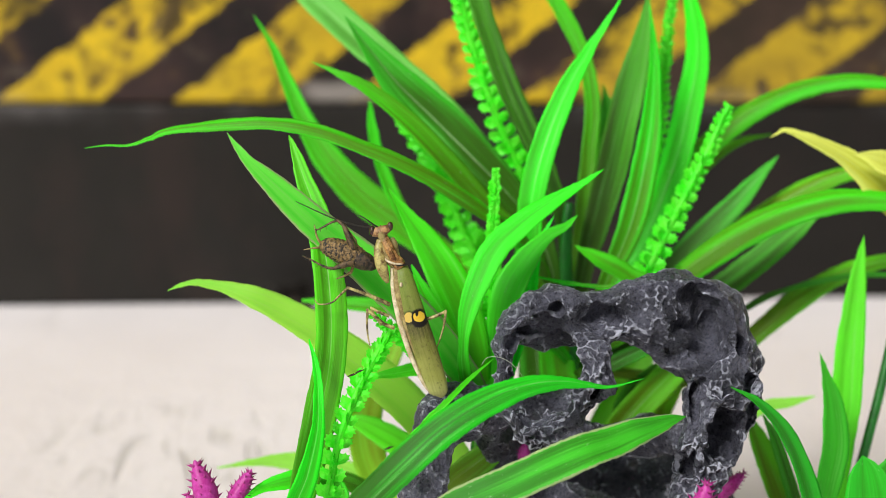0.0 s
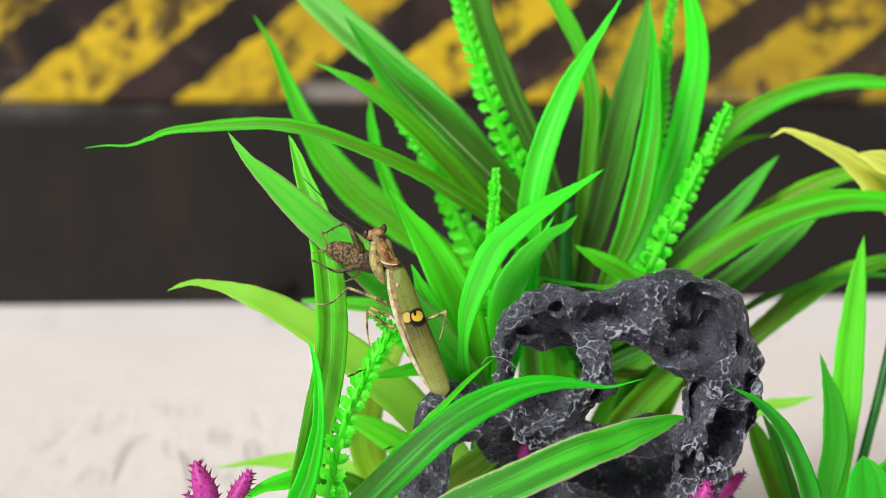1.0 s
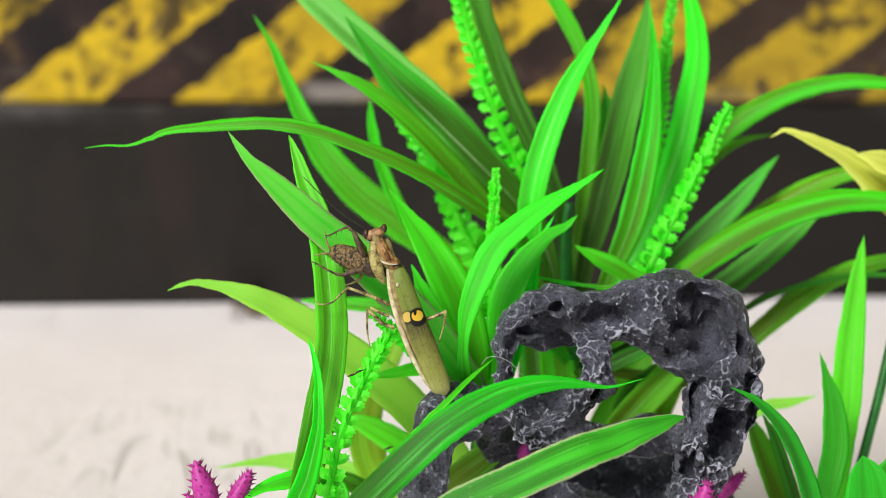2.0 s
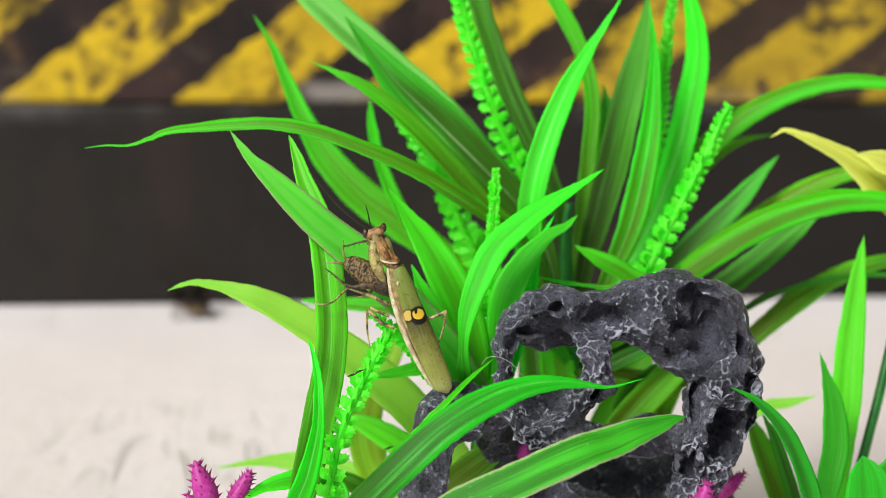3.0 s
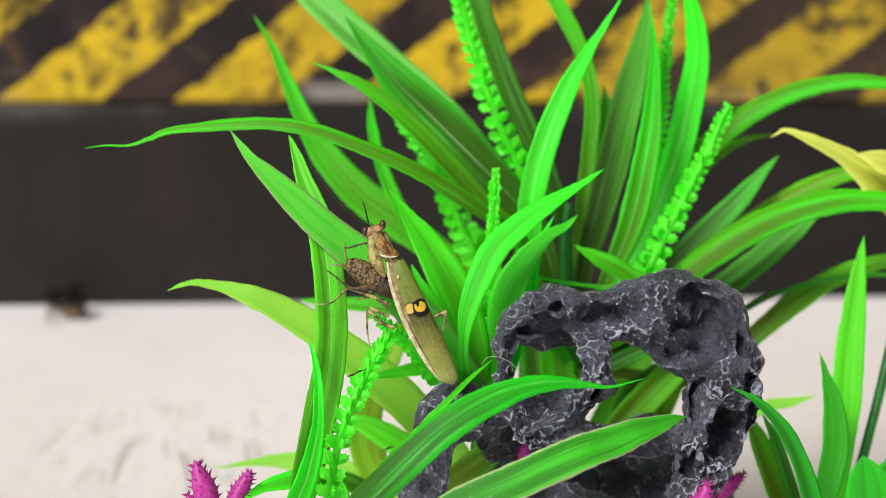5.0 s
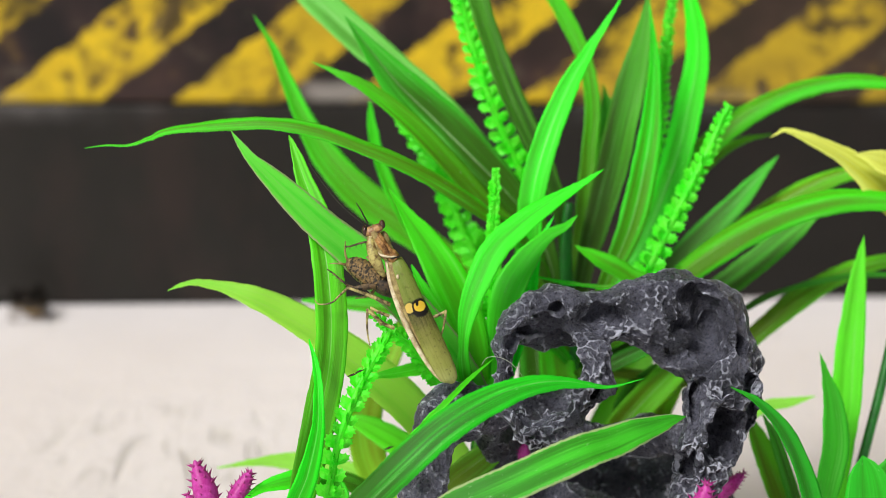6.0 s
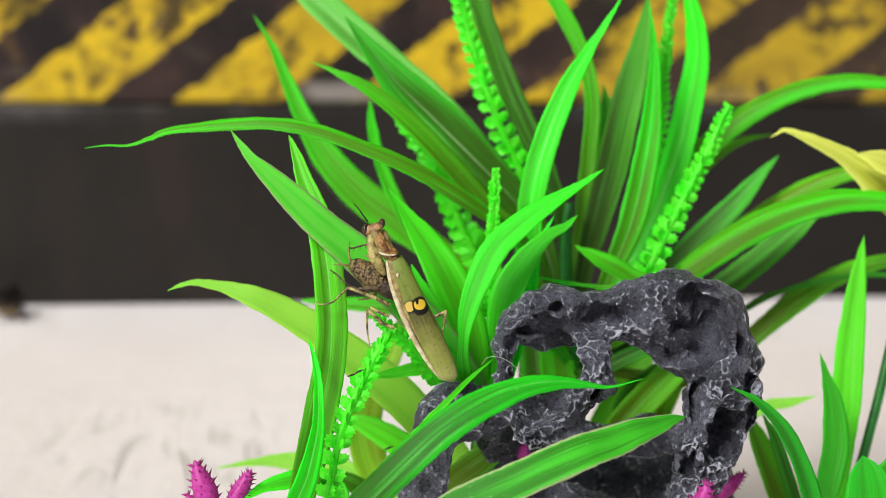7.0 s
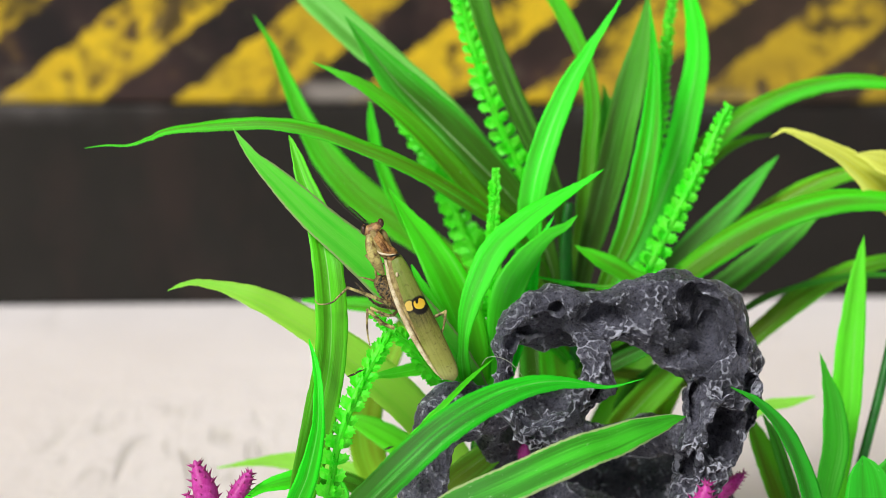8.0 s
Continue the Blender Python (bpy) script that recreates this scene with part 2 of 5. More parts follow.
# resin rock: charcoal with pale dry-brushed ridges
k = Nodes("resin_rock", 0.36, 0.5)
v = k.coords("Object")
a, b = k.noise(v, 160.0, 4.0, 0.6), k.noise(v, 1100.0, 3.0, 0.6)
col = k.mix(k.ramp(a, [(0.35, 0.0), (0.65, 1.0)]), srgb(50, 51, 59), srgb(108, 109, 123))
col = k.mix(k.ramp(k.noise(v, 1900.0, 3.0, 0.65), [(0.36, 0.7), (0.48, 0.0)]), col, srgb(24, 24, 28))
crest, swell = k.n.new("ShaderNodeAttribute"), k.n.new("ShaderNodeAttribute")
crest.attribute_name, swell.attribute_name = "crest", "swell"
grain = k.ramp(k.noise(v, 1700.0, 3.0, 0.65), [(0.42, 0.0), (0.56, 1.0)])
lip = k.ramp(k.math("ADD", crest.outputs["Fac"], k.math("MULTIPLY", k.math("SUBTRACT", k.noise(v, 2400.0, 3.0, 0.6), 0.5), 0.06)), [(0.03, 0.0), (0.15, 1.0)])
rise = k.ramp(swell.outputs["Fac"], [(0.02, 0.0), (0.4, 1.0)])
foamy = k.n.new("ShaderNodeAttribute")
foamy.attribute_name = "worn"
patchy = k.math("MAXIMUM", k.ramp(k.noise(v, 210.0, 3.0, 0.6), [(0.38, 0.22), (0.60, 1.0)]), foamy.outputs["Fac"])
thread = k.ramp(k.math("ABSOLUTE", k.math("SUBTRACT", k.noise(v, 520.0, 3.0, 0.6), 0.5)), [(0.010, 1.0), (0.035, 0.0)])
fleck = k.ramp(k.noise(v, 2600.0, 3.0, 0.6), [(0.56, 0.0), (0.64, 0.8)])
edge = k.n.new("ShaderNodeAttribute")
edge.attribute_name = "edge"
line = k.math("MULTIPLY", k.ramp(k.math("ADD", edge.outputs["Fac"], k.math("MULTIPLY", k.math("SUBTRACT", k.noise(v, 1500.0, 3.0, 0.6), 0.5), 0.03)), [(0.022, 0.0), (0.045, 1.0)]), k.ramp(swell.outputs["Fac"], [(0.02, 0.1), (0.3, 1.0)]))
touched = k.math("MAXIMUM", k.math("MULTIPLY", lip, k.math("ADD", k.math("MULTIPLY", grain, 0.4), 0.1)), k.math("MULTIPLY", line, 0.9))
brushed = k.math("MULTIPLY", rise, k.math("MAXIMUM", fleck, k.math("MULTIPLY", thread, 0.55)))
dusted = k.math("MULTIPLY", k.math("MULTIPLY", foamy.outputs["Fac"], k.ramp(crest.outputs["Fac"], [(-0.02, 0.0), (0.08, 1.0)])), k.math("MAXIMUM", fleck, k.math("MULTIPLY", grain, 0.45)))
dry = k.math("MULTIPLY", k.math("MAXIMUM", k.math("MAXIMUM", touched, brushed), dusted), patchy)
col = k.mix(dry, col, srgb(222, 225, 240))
k.base(col)
k.put(k.ramp(k.noise(v, 1500.0, 3.0, 0.6), [(0.35, 0.2), (0.65, 0.5)]), k.bsdf.inputs["Roughness"])
k.bump(k.math("ADD", k.math("ADD", k.math("MULTIPLY", a, 0.8), b), k.math("ADD", k.math("MULTIPLY", dry, 0.4), k.math("MULTIPLY", k.noise(v, 3200.0, 3.0, 0.65), 0.7))), 1.0, 0.0012)
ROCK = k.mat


# ---- mesh helpers (lengths in millimetres, turned into metres) ----
MM = 0.001


def mesh(name, verts, faces, material, smooth=True):
    me = bpy.data.meshes.new(name)
    me.from_pydata([tuple(v) for v in verts], [], faces)
    me.materials.append(material)
    if smooth:
        me.polygons.foreach_set("use_smooth", [True] * len(me.polygons))
    me.update()
    return me


def part(name, data, parent, label=""):
    ob = new(name, data)
    ob.parent = parent
    return tagged(ob, label)


def thing(name, m, label, category, group=""):
    ob = new(name)
    ob.empty_display_size = 0.01
    ob.matrix_world = m
    return tagged(ob, label, category, group)


def glide(points, steps):
    """Smooth rows through control points of any width."""
    p = np.array(points, float)
    p = np.vstack([2 * p[0] - p[1], p, 2 * p[-1] - p[-2]])
    out = []
    for i in range(1, len(p) - 2):
        for s in range(steps):
            t = s / steps
            a, b, c, d = p[i - 1], p[i], p[i + 1], p[i + 2]
            out.append(0.5 * (2 * b + (c - a) * t + (2 * a - 5 * b + 4 * c - d) * t * t + (3 * b - a - 3 * c + d) * t ** 3))
    out.append(p[-2])
    return np.array(out)


def unit(v):
    return v / (np.linalg.norm(v) + 1e-12)


def tube(points, sides=8, steps=5, flat=1.0, facing=(0, -1, 0.3), cap=True):
    """Vertices and faces of a tube through (x, y, z, radius); flat squeezes it along facing."""
    rows = glide(points, steps)
    rows[:, 3] = np.maximum(rows[:, 3], 0.01)
    verts, faces = [], []
    for i, r in enumerate(rows):
        t = unit(rows[min(i + 1, len(rows) - 1), :3] - rows[max(i - 1, 0), :3])
        n = np.array(facing, float)
        n = unit(n - t * n.dot(t))
        s = np.cross(t, n)
        for q in range(sides):
            w = 2 * math.pi * q / sides
            verts.append((r[:3] + r[3] * (math.cos(w) * s + flat * math.sin(w) * n)) * MM)
    for i in range(len(rows) - 1):
        for q in range(sides):
            a, b = i * sides + q, i * sides + (q + 1) % sides
            faces.append((a, b, b + sides, a + sides))
    if cap:
        faces.append(tuple(range(sides))[::-1])
        faces.append(tuple(range((len(rows) - 1) * sides, len(rows) * sides)))
    return verts, faces


def joined(pieces):
    verts, faces = [], []
    for v, f in pieces:
        k0 = len(verts)
        verts += list(v)
        faces += [tuple(i + k0 for i in q) for q in f]
    return verts, faces


def ball(c, r, rings=8, sides=12):
    """An ellipsoid about c with radii r."""
    verts, faces = [], []
    for i in range(rings + 1):
        th = math.pi * (i + 0.02) / (rings + 0.04)
        for q in range(sides):
            w = 2 * math.pi * q / sides
            verts.append(np.array((c[0] + r[0] * math.sin(th) * math.cos(w), c[1] + r[1] * math.sin(th) * math.sin(w), c[2] + r[2] * math.cos(th))) * MM)
    for i in range(rings):
        for q in range(sides):
            a, b = i * sides + q, i * sides + (q + 1) % sides
            faces.append((a, a + sides, b + sides, b))
    faces.append(tuple(range(sides)))
    faces.append(tuple(range(rings * sides, (rings + 1) * sides))[::-1])
    return verts, faces


LEAF_COUNT = [0]


def leaf(plant, material, points, facing=(0.0, -0.86, 0.5), fold=0.10, label="", name="leaf", origin=(0, 0, 0)):
    """A strap leaf from base to tip through (x, y, z, width): pleated, folded along its rib, with slightly frayed edges."""
    LEAF_COUNT[0] += 1
    rng = random.Random(LEAF_COUNT[0])
    rows = glide(points, 14)
    rows[:, 3] = np.maximum(rows[:, 3], 0.12)
    across = 11
    worn = [0.0, 0.0]
    top, under, uvs, ends = [], [], [], []
    length = 0.0
    wav = rng.uniform(0, 6)
    for i, r in enumerate(rows):
        if i:
            length += np.linalg.norm(rows[i, :3] - rows[i - 1, :3])
        t = unit(rows[min(i + 1, len(rows) - 1), :3] - rows[max(i - 1, 0), :3])
        n = np.array(facing, float) + 0.10 * np.array((math.sin(length * 0.09 + wav), 0, math.cos(length * 0.07 + wav)))
        n = unit(n - t * n.dot(t))
        s = np.cross(t, n)
        half = r[3] / 2 * 1.01
        worn = [max(-0.14, min(0.10, 0.7 * w + rng.uniform(-0.09, 0.075))) for w in worn]
        for q in range(across):
            u = -1 + 2 * q / (across - 1)
            fray = 1 + (worn[q > 0] / max(half, 0.6) if q in (0, across - 1) else 0)
            ripple = 0.035 * half * math.sin(length * 0.35 + wav) * (1 if u > 0 else -1) * abs(u) ** 3
            high = fold * 2 * half * abs(u) ** 1.3 + 0.022 * half * math.cos(u * 3 * math.pi) + ripple - fold * half
            p = r[:3] - np.array(origin) + s * (half * u * fray) + n * high
            thick = 0.11 + 0.16 * (1 - abs(u)) * min(1.0, half / 2)
            top.append(p * MM)
            under.append((p - n * thick) * MM)
            uvs.append(((u + 1) / 2, length / 30))
            ends.append((i / (len(rows) - 1), (u + 1) / 2))
    nv, na = len(top), across
    faces = []
    for i in range(len(rows) - 1):
        for q in range(na - 1):
            a = i * na + q
            faces.append((a, a + 1, a + 1 + na, a + na))
            faces.append((nv + a, nv + a + na, nv + a + 1 + na, nv + a + 1))
        for a, b in ((i * na + na - 1, i * na + 2 * na - 1), (i * na + na, i * na)):
            faces.append((a, nv + a, nv + b, b))
    faces.append(tuple(range(na))[::-1] + tuple(range(nv, nv + na)))
    last = nv - na
    faces.append(tuple(range(last, last + na)) + tuple(range(nv + last, nv + last + na))[::-1])
    me = mesh(name, top + under, faces, material)
    layer = me.uv_layers.new(name="UVMap")
    both = uvs + uvs
    for loop in me.loops:
        layer.data[loop.index].uv = both[loop.vertex_index]
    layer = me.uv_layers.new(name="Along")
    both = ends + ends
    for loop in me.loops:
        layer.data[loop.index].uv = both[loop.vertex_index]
    return part(name, me, plant, label)


def spike(plant, material, points, width, gap=2.6, tip=0.45, label="", name="leaf_spike", seed=1, lean=0.35, flat=0.55, teeth=0.2):
    """A moulded spike: a soft axis with pairs of fan-shaped, toothed leaflets that crowd together towards its tip."""
    rng = random.Random(seed)
    rows = glide([(*p, 0.0) for p in points], 16)[:, :3]
    reach = np.concatenate([[0], np.cumsum(np.linalg.norm(rows[1:] - rows[:-1], axis=1))])
    total = reach[-1]
    last = len(points) - 1
    pieces = [tube([(*p, width * (0.095 - 0.02 * i / last)) for i, p in enumerate(points)], 8, 5)]
    at = 0.3
    while at < total:
        i = min(max(int(np.searchsorted(reach, at)) - 1, 0), len(rows) - 2)
        t = unit(rows[i + 1] - rows[i])
        c = rows[i] + t * (at - reach[i])
        n = unit(np.cross(t, (0.0, 0.966, -0.26)))
        s = np.cross(t, n)
        far = at / total
        size = width * 0.5 * (1 - far + tip * far) * (1.0 if far < 0.94 else 0.8)
        turn = rng.uniform(-0.4, 0.4)
        for q in range(4):
            w = turn + q * math.pi / 2 + rng.uniform(-0.25, 0.25)
            o = math.cos(w) * n + flat * math.sin(w) * s
            d = unit(o + t * (lean + 0.75 * far + rng.uniform(-0.15, 0.2)))
            a = unit(np.cross(d, unit(np.cross(d, t))) + 0.3 * s * rng.uniform(-1, 1))
            a = unit(a - d * a.dot(d))
            up = unit(np.cross(a, d))
            ln = size * rng.uniform(0.85, 1.12) * (0.5 + 0.5 * np.linalg.norm(o))
            spread = rng.uniform(0.5, 0.68) * (1 - 0.35 * far)
            rim = []
            for z in range(13):
                b = (z / 12 * 2 - 1) * 2.3
                r = 1 - (teeth if z % 2 and abs(b) < 1.5 else 0)
                rim.append(c + d * ln * (0.58 + 0.42 * r * math.cos(b)) + a * ln * spread * 0.74 * r * rng.uniform(0.9, 1.1) * math.sin(b) + up * 0.10 * ln * math.cos(b))
            hub = c + d * ln * 0.5 + up * 0.12 * ln
            top = [c - a * 0.12 * ln, *rim, c + a * 0.12 * ln]
            low = [x - up * 0.16 for x in top]
            m = len(top)
            v = top + low + [hub, hub - up * 0.2]
            f = []
            for z in range(m):
                y = (z + 1) % m
                f += [(z, y, 2 * m), (m + y, m + z, 2 * m + 1), (z, m + z, m + y, y)]
            pieces.append(([x * MM for x in v], f))
        at += gap * (1 - far + 0.42 * far) * rng.uniform(0.9, 1.1)
    v, f = joined(pieces)
    return part(name, mesh(name, v, f, material, False), plant, label)


def thorny_tip(plant, material, points, width, seed):
    """A soft club with a rounded end, beset with short sharp thorns."""
    rng = random.Random(seed)
    last = len(points) - 1
    ends = [(*p, width * r) for p, r in zip(points, np.interp(np.linspace(0, 1, last + 1), [0, 0.5, 0.78, 0.93, 1.0], [0.12, 0.24, 0.42, 0.36, 0.26]))]
    a, b = np.array(points[-2]), np.array(points[-1])
    way = unit(b - a)
    ends += [(*(b + way * width * 0.2), width * 0.17), (*(b + way * width * 0.36), width * 0.08), (*(b + way * width * 0.46), width * 0.02)]
    v, f = tube(ends, 14, 6)
    tip = part("thorny_tip", mesh("thorny_tip", v, f, material), plant)
    pieces = []
    rows = glide(ends, 12)
    turn, gone = 0.0, 0.0
    for i in range(6, len(rows) - 2):
        step = rows[i + 1, :3] - rows[i, :3]
        gone += np.linalg.norm(step)
        if gone < width * 0.19:
            continue
        gone = 0.0
        t = unit(step)
        n = unit(np.cross(t, (0.0, 0.966, -0.26)))
        s = np.cross(t, n)
        turn += 0.5
        dome = max(0.0, (rows[i - 3, 3] - rows[i, 3]) / width * 12)
        for q in range(6):
            w = turn + q * math.pi / 3 + rng.uniform(-0.25, 0.25)
            o = math.cos(w) * n + math.sin(w) * s
            r = rows[i, 3]
            d = unit(o + t * (rng.uniform(0.2, 0.6) + dome))
            e = unit(np.cross(d, t + 0.01 * n))
            g = np.cross(d, e)
            c = rows[i, :3] + o * r * 0.85
            ln = width * rng.uniform(0.2, 0.3)
            k1 = width * 0.055
            v = [c + e * k1, c + g * k1, c - e * k1, c - g * k1, c + d * ln]
            pieces.append(([x * MM for x in v], [(0, 1, 4), (1, 2, 4), (2, 3, 4), (3, 0, 4)]))
    v, f = joined(pieces)
    tagged(part("thorn_cover", mesh("thorn_cover", v, f, THORN), tip, "dark plum pointed thorns"), kind="stuff")
    return tip


def stalk(plant, points, name="stem", material=None):
    v, f = tube(points, 10, 5)
    return part(name, mesh(name, v, f, material or STALK), plant)


# ---- floor and wall ----
v = [(-60, -60, 0), (60, -60, 0), (60, 60, 0), (-60, 60, 0), (-60, -60, -0.2), (60, -60, -0.2), (60, 60, -0.2), (-60, 60, -0.2)]
f = [(0, 1, 2, 3), (7, 6, 5, 4), (0, 4, 5, 1), (1, 5, 6, 2), (2, 6, 7, 3), (3, 7, 4, 0)]
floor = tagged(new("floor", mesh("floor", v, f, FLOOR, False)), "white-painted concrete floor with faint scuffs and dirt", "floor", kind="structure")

WALL = pose(0.0003, 0.3008, 0, 0, 0, 4.6)


def block(name, x0, x1, y0, y1, z0, z1, material, bevel):
    bm = bmesh.new()
    bmesh.ops.create_cube(bm, size=1.0)
    for q in bm.verts:
        q.co = Vector((x0 + (q.co.x + 0.5) * (x1 - x0), y0 + (q.co.y + 0.5) * (y1 - y0), z0 + (q.co.z + 0.5) * (z1 - z0)))
    bmesh.ops.bevel(bm, geom=list(bm.edges), offset=bevel, segments=3, affect="EDGES", profile=0.5)
    me = bpy.data.meshes.new(name)
    bm.to_mesh(me)
    bm.free()
    me.materials.append(material)
    ob = new(name, me)
    ob.matrix_world = WALL
    return ob


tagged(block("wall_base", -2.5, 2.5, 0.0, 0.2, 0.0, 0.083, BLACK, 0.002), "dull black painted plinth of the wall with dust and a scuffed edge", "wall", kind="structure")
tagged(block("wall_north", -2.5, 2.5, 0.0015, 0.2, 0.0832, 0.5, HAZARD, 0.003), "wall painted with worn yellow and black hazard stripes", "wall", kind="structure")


# ---- rock arch ----
@functools.lru_cache(None)
def random_table(seed, side, wide=0):
    return np.random.RandomState(seed).rand(*[side] * 3, *[wide] * bool(wide)).astype(np.float32)


def lattice_noise(p, size, seed):
    """Smooth value noise of points p (n, 3) with cells of that size in millimetres."""
    grid = random_table(seed, 48)
    q = (p / size + 100.0).astype(np.float32)
    i = np.floor(q).astype(int)
    t = q - i
    t = t * t * (3 - 2 * t)
    i %= 48
    j = (i + 1) % 48
    out = 0
    for a in (0, 1):
        for b in (0, 1):
            for c in (0, 1):
                wgt = (t[:, 0] if a else 1 - t[:, 0]) * (t[:, 1] if b else 1 - t[:, 1]) * (t[:, 2] if c else 1 - t[:, 2])
                out = out + wgt * grid[(j if a else i)[:, 0], (j if b else i)[:, 1], (j if c else i)[:, 2]]
    return out - 0.5


def bowls(p, size, seed):
    """Round hollows packed side by side, with sharp ridges between them: 1 in a hollow, 0 on a ridge."""
    jit = random_table(seed, 24, 4)
    q = p / size + 60.0
    i = np.floor(q).astype(int)
    best = np.full(len(p), 9.0, np.float32)
    for a in (-1, 0, 1):
        for b in (-1, 0, 1):
            for c in (-1, 0, 1):
                j = i + np.array((a, b, c))
                g = jit[j[:, 0] % 24, j[:, 1] % 24, j[:, 2] % 24]
                d = ((j + 0.15 + 0.7 * g[:, :3] - q) ** 2).sum(1) * (0.75 + 0.5 * g[:, 3])
                best = np.minimum(best, d)
    return np.clip(1 - best / 0.62, 0, 1)


def surface(fn, axes):
    """The zero surface of a field on a grid with those axes, with one vertex in each cell that it crosses; looked for in coarse blocks first."""
    step = 4
    axes = [a[:(len(a) - 1) // step * step + 1].astype(np.float32) for a in axes]
    coarse = [a[::step] for a in axes]
    c = fn(np.stack([g.ravel() for g in np.meshgrid(*coarse, indexing="ij")], 1)).reshape([len(a) for a in coarse])
    wide = np.sqrt(sum((np.diff(a) ** 2).reshape([-1 if k == i else 1 for k in range(3)]) for i, a in enumerate(coarse)))
    m = [s - 1 for s in c.shape]
    eight = [(a, b, d) for a in (0, 1) for b in (0, 1) for d in (0, 1)]
    least = np.min([np.abs(c[a:a + m[0], b:b + m[1], d:d + m[2]]) for a, b, d in eight], axis=0)
    active = least < wide * 0.75
    shape = [len(a) for a in axes]
    near = np.zeros(shape, bool)
    fine = active.repeat(step, 0).repeat(step, 1).repeat(step, 2)
    n = [s - 1 for s in shape]
    for a, b, d in eight:
        near[a:a + n[0], b:b + n[1], d:d + n[2]] |= fine
    val = np.where(c < 0, -9.0, 9.0).astype(np.float32).repeat(step, 0).repeat(step, 1).repeat(step, 2)[:shape[0], :shape[1], :shape[2]].copy()
    at = np.argwhere(near)
    val[near] = fn(np.stack([axes[k][at[:, k]] for k in range(3)], 1))
    inside = val < 0
    first = inside[:n[0], :n[1], :n[2]]
    live = np.zeros(n, bool)
    for a, b, d in eight[1:]:
        live |= inside[a:a + n[0], b:b + n[1], d:d + n[2]] != first
    cells = np.argwhere(live)
    index = -np.ones(n, np.int32)
    index[live] = np.arange(len(cells))
    total, count = np.zeros((len(cells), 3)), np.zeros(len(cells))
    corner = {e: val[cells[:, 0] + e[0], cells[:, 1] + e[1], cells[:, 2] + e[2]] for e in eight}
    for e in eight:
        for axis in range(3):
            if e[axis]:
                continue
            o = tuple(1 if k == axis else e[k] for k in range(3))
            a, b = corner[e], corner[o]
            cross = (a < 0) != (b < 0)
            t = np.where(cross, a / np.where(a == b, 1, a - b), 0)
            for k in range(3):
                total[:, k] += np.where(cross, e[k] + (t if k == axis else 0), 0)
            count += cross
    share = total / count[:, None]
    verts = np.stack([axes[k][cells[:, k]] + share[:, k] * np.diff(axes[k])[cells[:, k]] for k in range(3)], 1)
    faces = []
    for axis in range(3):
        o1, o2 = (axis + 1) % 3, (axis + 2) % 3
        s0, s1 = [slice(None)] * 3, [slice(None)] * 3
        s0[axis], s1[axis] = slice(0, -1), slice(1, None)
        g = np.argwhere(inside[tuple(s0)] != inside[tuple(s1)])
        g = g[(g[:, o1] > 0) & (g[:, o2] > 0) & (g[:, o1] < n[o1]) & (g[:, o2] < n[o2])]
        q = []
        for d1, d2 in ((1, 1), (0, 1), (0, 0), (1, 0)):
            h = g.copy()
            h[:, o1] -= d1
            h[:, o2] -= d2
            q.append(index[h[:, 0], h[:, 1], h[:, 2]])
        q = np.stack(q, 1)
        turned = ~inside[g[:, 0], g[:, 1], g[:, 2]]
        q[turned] = q[turned][:, ::-1]
        faces.append(q)
    return verts, np.concatenate(faces)


